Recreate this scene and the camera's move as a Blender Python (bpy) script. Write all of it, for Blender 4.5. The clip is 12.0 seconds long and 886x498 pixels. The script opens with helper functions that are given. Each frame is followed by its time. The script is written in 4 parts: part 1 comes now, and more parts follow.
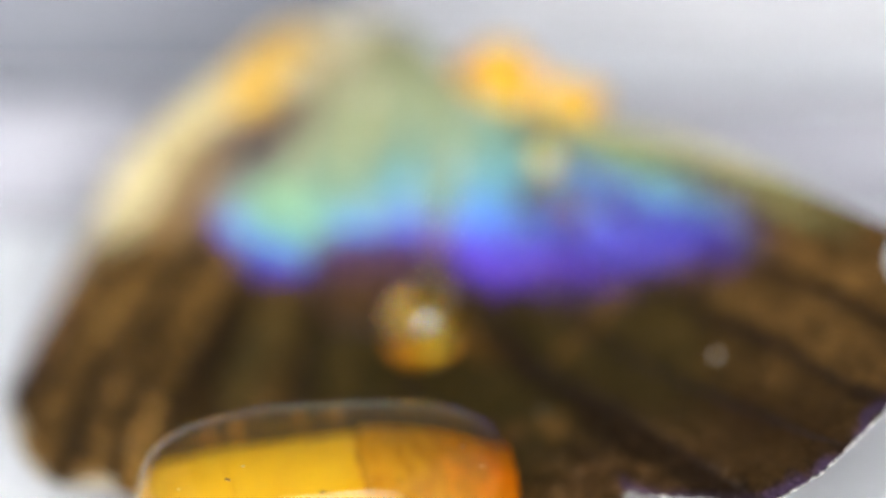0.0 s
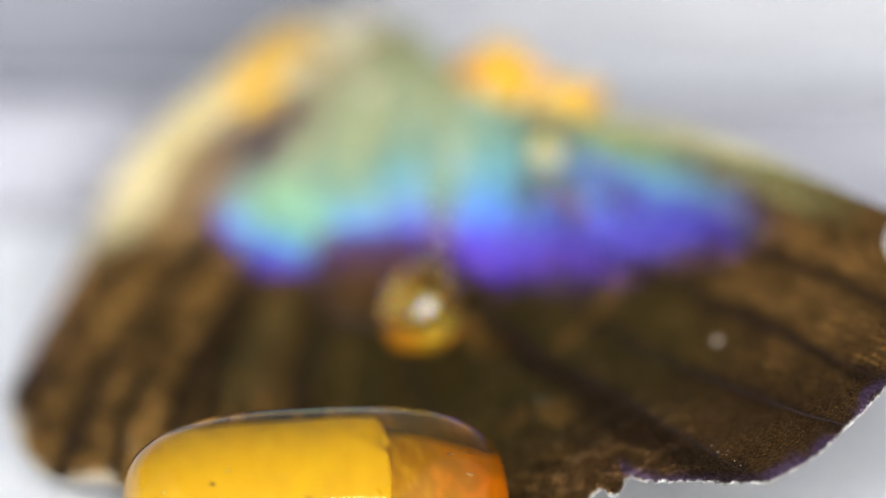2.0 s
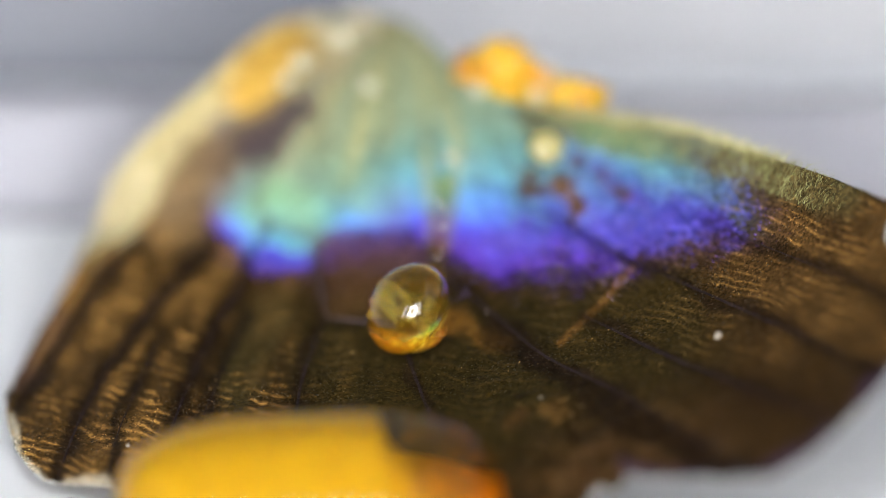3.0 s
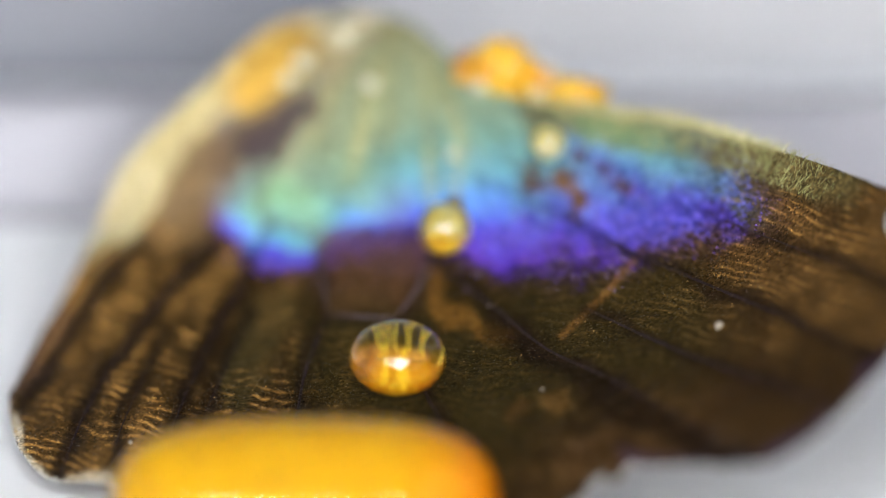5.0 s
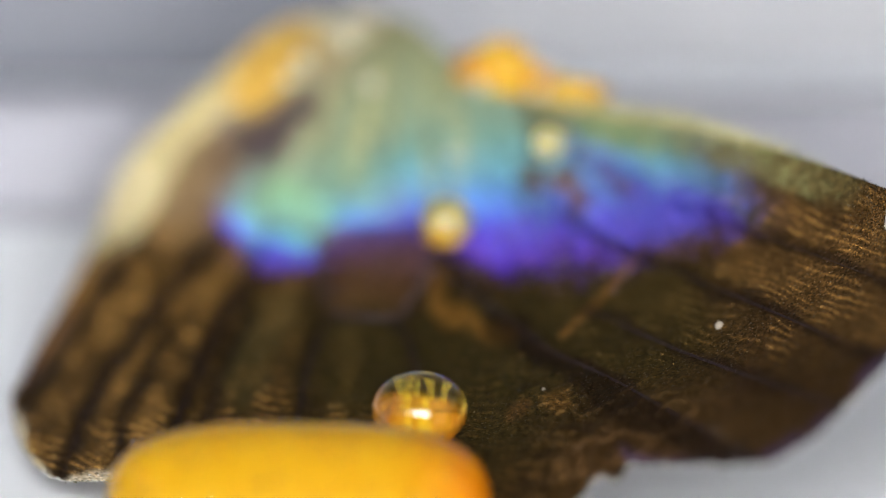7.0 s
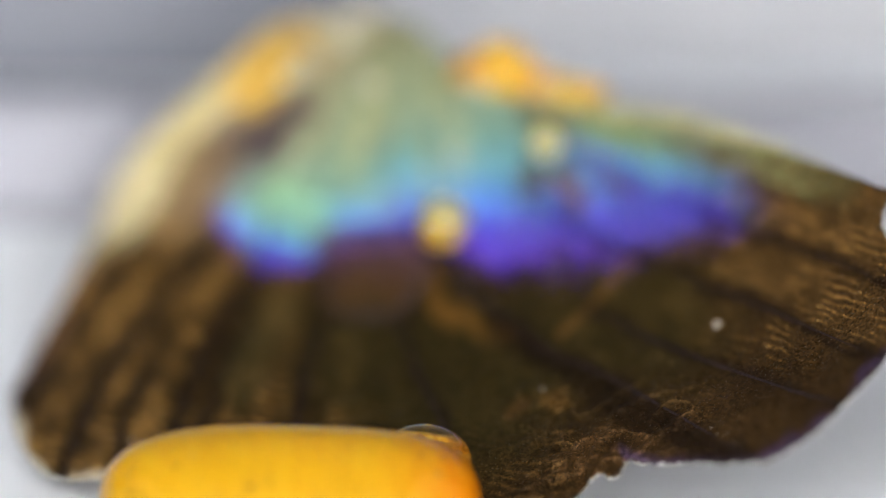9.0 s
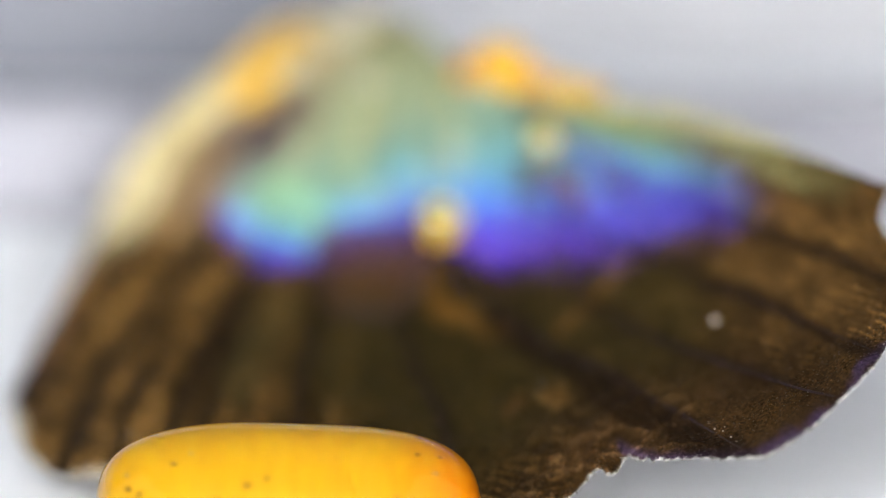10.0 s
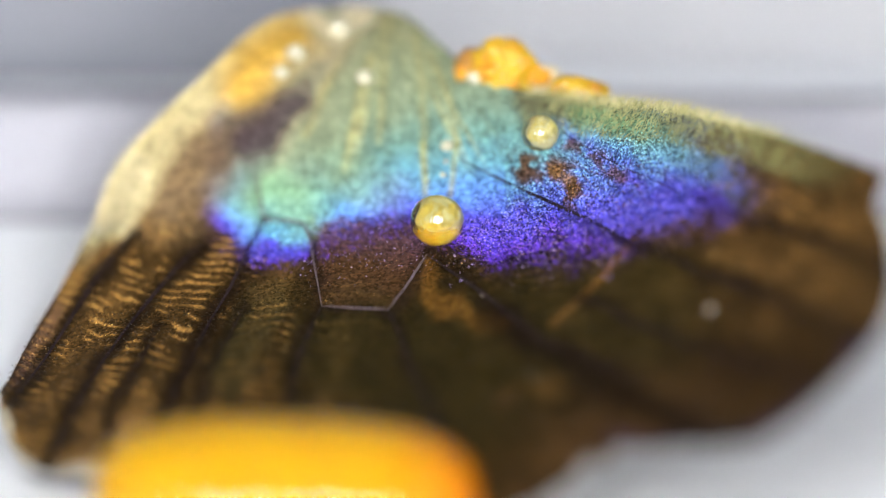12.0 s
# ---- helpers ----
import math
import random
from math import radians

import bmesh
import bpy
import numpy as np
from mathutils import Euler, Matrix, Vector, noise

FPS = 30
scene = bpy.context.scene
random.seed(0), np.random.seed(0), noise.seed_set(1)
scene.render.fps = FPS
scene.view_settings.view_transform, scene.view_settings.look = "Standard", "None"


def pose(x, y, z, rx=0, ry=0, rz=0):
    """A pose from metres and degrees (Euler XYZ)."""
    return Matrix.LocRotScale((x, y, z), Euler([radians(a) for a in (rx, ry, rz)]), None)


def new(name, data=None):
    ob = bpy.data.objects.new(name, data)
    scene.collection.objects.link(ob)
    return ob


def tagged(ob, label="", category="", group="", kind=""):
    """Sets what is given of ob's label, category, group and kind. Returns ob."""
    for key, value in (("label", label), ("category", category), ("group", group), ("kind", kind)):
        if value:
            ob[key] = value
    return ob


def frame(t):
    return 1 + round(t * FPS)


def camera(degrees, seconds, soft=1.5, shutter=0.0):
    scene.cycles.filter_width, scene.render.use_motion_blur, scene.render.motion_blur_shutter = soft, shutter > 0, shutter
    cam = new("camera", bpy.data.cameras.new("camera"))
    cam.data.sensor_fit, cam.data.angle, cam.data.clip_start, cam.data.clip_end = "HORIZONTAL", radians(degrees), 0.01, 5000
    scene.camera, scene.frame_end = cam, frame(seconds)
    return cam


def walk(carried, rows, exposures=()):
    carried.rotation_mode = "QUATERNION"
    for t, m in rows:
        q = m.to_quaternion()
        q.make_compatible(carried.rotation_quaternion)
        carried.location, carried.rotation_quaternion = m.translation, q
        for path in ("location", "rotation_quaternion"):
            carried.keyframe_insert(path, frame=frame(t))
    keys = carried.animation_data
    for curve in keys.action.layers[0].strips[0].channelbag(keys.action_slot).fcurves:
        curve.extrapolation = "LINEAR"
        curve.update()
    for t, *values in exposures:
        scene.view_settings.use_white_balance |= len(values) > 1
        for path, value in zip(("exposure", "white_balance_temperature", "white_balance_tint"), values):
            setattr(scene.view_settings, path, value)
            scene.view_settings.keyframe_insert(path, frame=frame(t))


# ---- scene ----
# A butterfly wing, 45 mm across, on a white tray, seen from 1.5 m with a long lens that is focused by sliding the camera.
MM = 0.001
REACH = 1.5                                   # the lens is sharp at this distance
AXIS = pose(0, 0, 5.95 * MM, 65, 0, 0)        # x across, y up the view, z towards the camera; its origin is the view's centre


def at(x, y, z, rx=0, ry=0, rz=0):
    """A pose in millimetres and degrees on the view's axis."""
    return AXIS @ pose(x * MM, y * MM, z * MM, rx, ry, rz)


cam = camera(2 * math.degrees(math.atan(22.4 * MM / REACH)), 12.0, soft=1.1)
cam.data.dof.use_dof = True
cam.data.dof.focus_distance = REACH
cam.data.dof.aperture_fstop = cam.data.lens / (0.078 * REACH * 1000)
FOCUS = [(0, -30), (0.5, -28.5), (1, -27), (1.5, -26), (2, -25.5), (2.5, -25), (2.7, -20), (3, -10.5), (3.2, -7.0), (4.8, -9.5), (5, -10.2), (5.5, -11.5), (6, -13), (6.5, -14.5), (7, -16), (9, -21), (9.5, -24), (10, -25), (10.5, -25.5), (10.8, -24.5), (11, -19), (11.25, -10), (11.5, -4.5), (12, -1)]
BASE = -2.32
DIMMING = [(0, 0.0), (2.5, 0.0), (3.2, -0.2), (4.8, -0.14), (5.0, -0.16), (5.4, -0.28), (7, -0.3), (9, -0.3), (9.5, -0.2), (10, -0.06), (11, 0.0), (12, -0.02)]
walk(cam, [(t, at(0, 0, REACH * 1000 - w)) for t, w in FOCUS], [(t, BASE + s) for t, s in DIMMING])

# ---- light ----
world = bpy.data.worlds.new("room_air")
scene.world = world
world.use_nodes = True
sky = world.node_tree.nodes.new("ShaderNodeTexSky")
sky.sky_type, sky.sun_disc, sky.sun_elevation, sky.sun_rotation = "NISHITA", False, radians(35), radians(160)
world.node_tree.links.new(sky.outputs["Color"], world.node_tree.nodes["Background"].inputs["Color"])
world.node_tree.nodes["Background"].inputs["Strength"].default_value = 0.1
PANE_LIGHT, RING_LIGHT = 34.0, 168.0


# ---- materials ----
def material(name):
    m = bpy.data.materials.new(name)
    m.use_nodes = True
    return m, m.node_tree, m.node_tree.nodes["Principled BSDF"]


def node(tree, kind, **values):
    n = tree.nodes.new("ShaderNode" + kind)
    for key, value in values.items():
        n.inputs[key.replace("_", " ")].default_value = value
    return n


def ramp(tree, source, *stops):
    n = tree.nodes.new("ShaderNodeValToRGB")
    n.color_ramp.elements[0].position, n.color_ramp.elements[0].color = stops[0][0], (*stops[0][1], 1)
    n.color_ramp.elements[1].position, n.color_ramp.elements[1].color = stops[-1][0], (*stops[-1][1], 1)
    for p, c in stops[1:-1]:
        n.color_ramp.elements.new(p).color = (*c, 1)
    tree.links.new(source, n.inputs[0])
    return n.outputs[0]


def mottled(name, dark, light, scale, rough=0.5, bump=0.0, fine=None, metal=0.0, gloss=0.5, span=(0.3, 0.7)):
    """A surface that varies between two colours at two scales, with a fine relief."""
    m, tree, bsdf = material(name)
    co = tree.nodes.new("ShaderNodeTexCoord").outputs["Object"]
    big, small = node(tree, "TexNoise", Scale=scale, Detail=4.0), node(tree, "TexNoise", Scale=fine or scale * 9, Detail=3.0)
    for n in (big, small):
        tree.links.new(co, n.inputs["Vector"])
    mix = tree.nodes.new("ShaderNodeMath")
    mix.operation = "MULTIPLY_ADD"
    mix.inputs[1].default_value = 0.35
    tree.links.new(small.outputs["Fac"], mix.inputs[0])
    half = tree.nodes.new("ShaderNodeMath")
    half.operation = "MULTIPLY"
    half.inputs[1].default_value = 0.65
    tree.links.new(big.outputs["Fac"], half.inputs[0])
    tree.links.new(half.outputs[0], mix.inputs[2])
    tree.links.new(ramp(tree, mix.outputs[0], (span[0], dark), (span[1], light)), bsdf.inputs["Base Color"])
    bsdf.inputs["Roughness"].default_value, bsdf.inputs["Metallic"].default_value = rough, metal
    bsdf.inputs["Specular IOR Level"].default_value = gloss
    if bump:
        b = node(tree, "Bump", Strength=bump, Distance=0.0002)
        tree.links.new(small.outputs["Fac"], b.inputs["Height"])
        tree.links.new(b.outputs["Normal"], bsdf.inputs["Normal"])
    return m


def glowing(name, colour, strength):
    m, tree, bsdf = material(name)
    bsdf.inputs["Base Color"].default_value = (0.8, 0.8, 0.8, 1)
    bsdf.inputs["Emission Color"].default_value, bsdf.inputs["Emission Strength"].default_value = (*colour, 1), strength
    return m


def clear(name, colour, ior, rough=0.0):
    m, tree, bsdf = material(name)
    bsdf.inputs["Base Color"].default_value = (*colour, 1)
    bsdf.inputs["Transmission Weight"].default_value = 1.0
    bsdf.inputs["IOR"].default_value, bsdf.inputs["Roughness"].default_value = ior, rough
    return m


def scaly(name, rough, grain, gloss):
    """Wing scales: the pigment of each spot, broken up scale by scale, with a satin gloss."""
    m, tree, bsdf = material(name)
    pigment = tree.nodes.new("ShaderNodeVertexColor")
    pigment.layer_name = "pigment"
    co = tree.nodes.new("ShaderNodeTexCoord").outputs["Object"]
    cells, cloud = node(tree, "TexVoronoi", Scale=7500.0), node(tree, "TexNoise", Scale=900.0, Detail=5.0)
    for n in (cells, cloud):
        tree.links.new(co, n.inputs["Vector"])
    tone = tree.nodes.new("ShaderNodeSeparateColor")
    tree.links.new(cells.outputs["Color"], tone.inputs[0])
    add = tree.nodes.new("ShaderNodeMath")
    add.operation = "MULTIPLY_ADD"
    add.inputs[1].default_value = 0.12
    tree.links.new(cloud.outputs["Fac"], add.inputs[0])
    tree.links.new(tone.outputs[0], add.inputs[2])
    shade = tree.nodes.new("ShaderNodeMapRange")
    shade.inputs["From Min"].default_value, shade.inputs["From Max"].default_value = 0.0, 1.12
    shade.inputs["To Min"].default_value, shade.inputs["To Max"].default_value = 1 - grain, 1 + grain
    tree.links.new(add.outputs[0], shade.inputs["Value"])
    mul = tree.nodes.new("ShaderNodeVectorMath")
    mul.operation = "SCALE"
    tree.links.new(pigment.outputs["Color"], mul.inputs[0])
    tree.links.new(shade.outputs[0], mul.inputs["Scale"])
    tree.links.new(mul.outputs[0], bsdf.inputs["Base Color"])
    bump = node(tree, "Bump", Strength=0.35, Distance=0.00006)
    tree.links.new(add.outputs[0], bump.inputs["Height"])
    tree.links.new(bump.outputs["Normal"], bsdf.inputs["Normal"])
    bsdf.inputs["Roughness"].default_value = rough
    bsdf.inputs["Specular IOR Level"].default_value = gloss
    return m


TRAY = mottled("white_lacquer", (0.73, 0.755, 0.81), (0.79, 0.81, 0.85), 40, rough=0.5, bump=0.05, gloss=0.25)
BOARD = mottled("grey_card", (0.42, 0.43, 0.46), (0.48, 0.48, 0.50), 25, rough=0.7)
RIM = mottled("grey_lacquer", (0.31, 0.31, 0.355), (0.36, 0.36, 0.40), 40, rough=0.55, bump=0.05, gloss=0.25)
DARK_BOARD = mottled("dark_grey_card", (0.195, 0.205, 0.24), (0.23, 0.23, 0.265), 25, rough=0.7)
PLASTER = mottled("wall_paint", (0.13, 0.13, 0.135), (0.17, 0.17, 0.17), 3, rough=0.8)
PALE_PLASTER = mottled("pale_wall_paint", (0.74, 0.74, 0.76), (0.80, 0.80, 0.81), 3, rough=0.8)
FLOORING = mottled("floor_paint", (0.10, 0.10, 0.10), (0.15, 0.15, 0.14), 5, rough=0.6)
FRAME_WHITE = mottled("window_paint", (0.40, 0.40, 0.40), (0.48, 0.48, 0.47), 12, rough=0.45)
LAMP_BODY = mottled("lamp_plastic", (0.03, 0.03, 0.03), (0.06, 0.06, 0.06), 30, rough=0.4)
DAYLIGHT = glowing("bright_sky", (0.93, 0.96, 1.0), PANE_LIGHT)
RING_GLOW = glowing("ring_diffuser", (1.0, 0.98, 0.95), RING_LIGHT)
WING = scaly("wing_scales", 0.6, 0.66, 0.03)
FLAKE = scaly("loose_scales", 0.3, 0.25, 0.06)
VEIN = mottled("vein_chitin", (0.010, 0.007, 0.008), (0.030, 0.020, 0.024), 900, rough=0.6, bump=0.3, gloss=0.06)
VEIN_PALE = mottled("pale_vein_chitin", (0.05, 0.038, 0.048), (0.17, 0.13, 0.145), 900, rough=0.4, bump=0.3, gloss=0.2)
HAIR = mottled("wing_hair", (0.10, 0.11, 0.03), (0.46, 0.46, 0.20), 900, rough=0.5)
PALE_HAIR = mottled("pale_wing_hair", (0.40, 0.36, 0.15), (0.72, 0.66, 0.36), 900, rough=0.5)
FRINGE = mottled("wing_fringe", (0.05, 0.05, 0.045), (0.72, 0.72, 0.66), 2600, rough=0.35, span=(0.44, 0.57))
WATER = clear("golden_water", (0.94, 0.70, 0.11), 1.46)
WATER.node_tree.nodes["Principled BSDF"].inputs["Coat Weight"].default_value = 1.0
WATER.node_tree.nodes["Principled BSDF"].inputs["Coat Roughness"].default_value = 0.0
WATER.node_tree.nodes["Principled BSDF"].inputs["Coat IOR"].default_value = 1.42
WATER.node_tree.nodes["Principled BSDF"].inputs["Transmission Weight"].default_value = 0.985
# colours for bodies in the drops that stand in for light gathered by the water
ORANGE_GLOW = mottled("orange_painted_glow", (0.36, 0.135, 0.002), (0.62, 0.36, 0.010), 420, rough=0.5)
ORANGE_GLOW.node_tree.nodes["Principled BSDF"].inputs["Transmission Weight"].default_value = 0.3
GOLD_GLOW = mottled("golden_painted_glow", (0.95, 0.50, 0.01), (1.0, 0.76, 0.08), 700, rough=0.5, span=(0.42, 0.6))
LEMON_GLOW = mottled("lemon_painted_glow", (0.86, 0.74, 0.22), (1.0, 0.97, 0.62), 800, rough=0.5, span=(0.42, 0.6))
PALE_GLOW = mottled("pale_painted_glow", (0.86, 0.70, 0.14), (1.0, 1.0, 0.66), 700, rough=0.4, fine=2000, span=(0.44, 0.54))
PALE_GLOW.node_tree.nodes["Principled BSDF"].inputs["Transmission Weight"].default_value = 0.45


def brightened_water(name, dark, light, scale, amount):
    """Water with a pale mottled colour that imitates bright light gathered in it."""
    m = mottled(name, dark, light, scale, rough=0.02, fine=2300, span=(0.40, 0.60))
    m.node_tree.nodes["Principled BSDF"].inputs["Coat Weight"].default_value = 1.0
    m.node_tree.nodes["Principled BSDF"].inputs["Coat Roughness"].default_value = 0.0
    m.node_tree.nodes["Principled BSDF"].inputs["Transmission Weight"].default_value = amount
    m.node_tree.nodes["Principled BSDF"].inputs["IOR"].default_value = 1.38
    return m


def thin_upwards(m, low, high):
    """Painted glow that thins out upwards from the drop's foot, in streaks."""
    tree, bsdf = m.node_tree, m.node_tree.nodes["Principled BSDF"]
    co = tree.nodes.new("ShaderNodeTexCoord").outputs["Object"]
    split = tree.nodes.new("ShaderNodeSeparateXYZ")
    tree.links.new(co, split.inputs[0])
    stretch = node(tree, "Mapping", Scale=(2200.0, 260.0, 2200.0))
    tree.links.new(co, stretch.inputs["Vector"])
    streak = node(tree, "TexNoise", Scale=1.0, Detail=3.0)
    tree.links.new(stretch.outputs["Vector"], streak.inputs["Vector"])
    lift = tree.nodes.new("ShaderNodeMath")
    lift.operation = "MULTIPLY_ADD"
    lift.inputs[1].default_value = 0.9 * (high - low)
    tree.links.new(streak.outputs["Fac"], lift.inputs[0])
    tree.links.new(split.outputs["Y"], lift.inputs[2])
    thin = node(tree, "MapRange")
    thin.inputs["From Min"].default_value, thin.inputs["From Max"].default_value = low + 0.45 * (high - low), high + 0.45 * (high - low)
    thin.inputs["To Min"].default_value, thin.inputs["To Max"].default_value = 1.0, 0.0
    tree.links.new(lift.outputs[0], thin.inputs["Value"])
    tree.links.new(thin.outputs[0], bsdf.inputs["Alpha"])


thin_upwards(ORANGE_GLOW, -0.0011, -0.0001)
thin_upwards(GOLD_GLOW, -0.0010, -0.0001)
GOLD_WATER = clear("pale_golden_water", (1.0, 0.95, 0.52), 1.34)
GOLD_WATER.node_tree.nodes["Principled BSDF"].inputs["Transmission Weight"].default_value = 0.985
GOLD_WATER.node_tree.nodes["Principled BSDF"].inputs["Coat Weight"].default_value = 1.0
GOLD_WATER.node_tree.nodes["Principled BSDF"].inputs["Coat Roughness"].default_value = 0.0
GOLD_WATER.node_tree.nodes["Principled BSDF"].inputs["Coat IOR"].default_value = 1.8
CLEAR_WATER = clear("faintly_yellow_water", (1.0, 0.97, 0.74), 1.34)
CLEAR_WATER.node_tree.nodes["Principled BSDF"].inputs["Coat Weight"].default_value = 1.0
CLEAR_WATER.node_tree.nodes["Principled BSDF"].inputs["Coat Roughness"].default_value = 0.0
CLEAR_WATER.node_tree.nodes["Principled BSDF"].inputs["Coat IOR"].default_value = 1.85
CLEAR_WATER.node_tree.nodes["Principled BSDF"].inputs["Transmission Weight"].default_value = 0.98
PALE_WATER = brightened_water("brightened_pale_water", (0.70, 0.66, 0.45), (1.0, 0.98, 0.80), 900, 0.35)
AMBER_CLEAR = clear("clear_amber", (1.0, 0.8, 0.3), 1.45)
AMBER_YELLOW = mottled("refracted_amber_yellow", (0.8, 0.6, 0.05), (0.9, 0.7, 0.08), 160, rough=0.6, gloss=0.1)


def streaked(m, start, end, *stops, grain=(1100.0, 500.0, 110.0), both=False, vary=(0.7, -0.25)):
    """Colour that changes from one end of a thing to the other (or from its middle to both ends), in streaks that run down through it."""
    tree, bsdf = m.node_tree, m.node_tree.nodes["Principled BSDF"]
    co = tree.nodes.new("ShaderNodeTexCoord").outputs["Object"]
    stretch = node(tree, "Mapping", Scale=grain)
    tree.links.new(co, stretch.inputs["Vector"])
    streak = node(tree, "TexNoise", Scale=1.0, Detail=3.0)
    tree.links.new(stretch.outputs["Vector"], streak.inputs["Vector"])
    split = tree.nodes.new("ShaderNodeSeparateXYZ")
    tree.links.new(co, split.inputs[0])
    far = node(tree, "MapRange")
    far.inputs["From Min"].default_value, far.inputs["From Max"].default_value = start, end
    side = tree.nodes.new("ShaderNodeMath")
    side.operation = "ABSOLUTE" if both else "ADD"
    side.inputs[1].default_value = 0.0
    tree.links.new(split.outputs["X"], side.inputs[0])
    tree.links.new(side.outputs[0], far.inputs["Value"])
    amount = tree.nodes.new("ShaderNodeMath")
    amount.operation = "MULTIPLY_ADD"
    amount.inputs[1].default_value, amount.inputs[2].default_value = vary
    tree.links.new(streak.outputs["Fac"], amount.inputs[0])
    total = tree.nodes.new("ShaderNodeMath")
    total.operation = "ADD"
    tree.links.new(amount.outputs[0], total.inputs[0])
    tree.links.new(far.outputs[0], total.inputs[1])
    tree.links.new(ramp(tree, total.outputs[0], *stops), bsdf.inputs["Base Color"])


AMBER_DEEP = mottled("deep_amber", (0.5, 0.24, 0.01), (0.6, 0.3, 0.02), 160, rough=0.6, gloss=0.1)
streaked(AMBER_DEEP, 0.0, 0.012, (0.0, (0.18, 0.09, 0.006)), (0.3, (0.68, 0.37, 0.010)), (0.55, (0.45, 0.21, 0.006)), (1.0, (0.86, 0.36, 0.003)), grain=(1500.0, 600.0, 90.0), vary=(1.3, -0.5))
AMBER_DEEP.node_tree.nodes["Principled BSDF"].inputs["Transmission Weight"].default_value = 0.35
AMBER_DEEP.node_tree.nodes["Principled BSDF"].inputs["IOR"].default_value = 1.06
AMBER_CLEAR.node_tree.nodes["Principled BSDF"].inputs["Transmission Weight"].default_value = 0.98
streaked(AMBER_CLEAR, 0.003, 0.0098, (0.0, (1.0, 0.80, 0.26)), (0.45, (0.98, 0.70, 0.18)), (1.0, (0.92, 0.36, 0.03)))
streaked(AMBER_YELLOW, 0.004, 0.012, (0.0, (0.80, 0.53, 0.012)), (0.3, (0.72, 0.44, 0.010)), (1.0, (0.64, 0.35, 0.010)))
streaked(ORANGE_GLOW, 0.0, 0.0022, (0.0, (1.0, 0.80, 0.08)), (0.22, (0.70, 0.38, 0.010)), (0.5, (0.50, 0.22, 0.002)), (1.0, (0.58, 0.15, 0.001)), grain=(2300.0, 130.0, 2300.0), both=True, vary=(2.0, -0.9))
GRAIN = mottled("pale_grain", (0.2, 0.17, 0.13), (0.44, 0.39, 0.33), 1500, rough=0.6)
SPECK = mottled("dark_inclusion", (0.05, 0.025, 0.004), (0.16, 0.08, 0.01), 900, rough=0.5)
CHIP = mottled("rough_amber", (0.66, 0.34, 0.010), (0.92, 0.62, 0.05), 500, rough=0.25, bump=0.5)
CHIP.node_tree.nodes["Principled BSDF"].inputs["Transmission Weight"].default_value = 0.25

CRUMB = mottled("orange_crumb", (0.40, 0.13, 0.006), (0.80, 0.40, 0.02), 900, rough=0.3, bump=0.5)

BROWN_CHIP = mottled("brown_amber", (0.16, 0.06, 0.006), (0.46, 0.22, 0.02), 700, rough=0.35, bump=0.5)
PALE_CHIP = mottled("pale_resin", (0.62, 0.46, 0.20), (0.88, 0.80, 0.62), 900, rough=0.4, bump=0.5)


# ---- building ----
def part(name, bm, mat, parent=None, label="", smooth=True):
    data = bpy.data.meshes.new(name)
    for f in bm.faces:
        f.smooth = smooth
    bm.to_mesh(data)
    bm.free()
    data.materials.append(mat)
    ob = new(name, data)
    if parent:
        ob.parent = parent
    return tagged(ob, label)


def sheet(name, verts, faces, mat, parent=None, label="", colours=None):
    """A mesh from computed arrays of points and faces, with the pigment of each point."""
    data = bpy.data.meshes.new(name)
    data.from_pydata(np.asarray(verts).tolist(), [], np.asarray(faces).tolist())
    data.polygons.foreach_set("use_smooth", np.ones(len(data.polygons), bool))
    if colours is not None:
        layer = data.color_attributes.new("pigment", "FLOAT_COLOR", "POINT")
        layer.data.foreach_set("color", np.column_stack([colours, np.ones(len(colours))]).astype(np.float32).ravel())
    data.update()
    data.materials.append(mat)
    ob = new(name, data)
    if parent:
        ob.parent = parent
    return tagged(ob, label)


def box(bm, x0, y0, z0, x1, y1, z1, bevel=0.0):
    made = bmesh.ops.create_cube(bm, size=1)["verts"]
    bmesh.ops.scale(bm, vec=(x1 - x0, y1 - y0, z1 - z0), verts=made)
    bmesh.ops.translate(bm, vec=((x0 + x1) / 2, (y0 + y1) / 2, (z0 + z1) / 2), verts=made)
    if bevel:
        bmesh.ops.bevel(bm, geom=list({e for v in made for e in v.link_edges}), offset=bevel, segments=2, affect="EDGES")
    return made


def boxed(name, corners, mat, parent=None, bevel=0.0):
    bm = bmesh.new()
    box(bm, *corners, bevel)
    return part(name, bm, mat, parent, smooth=False)


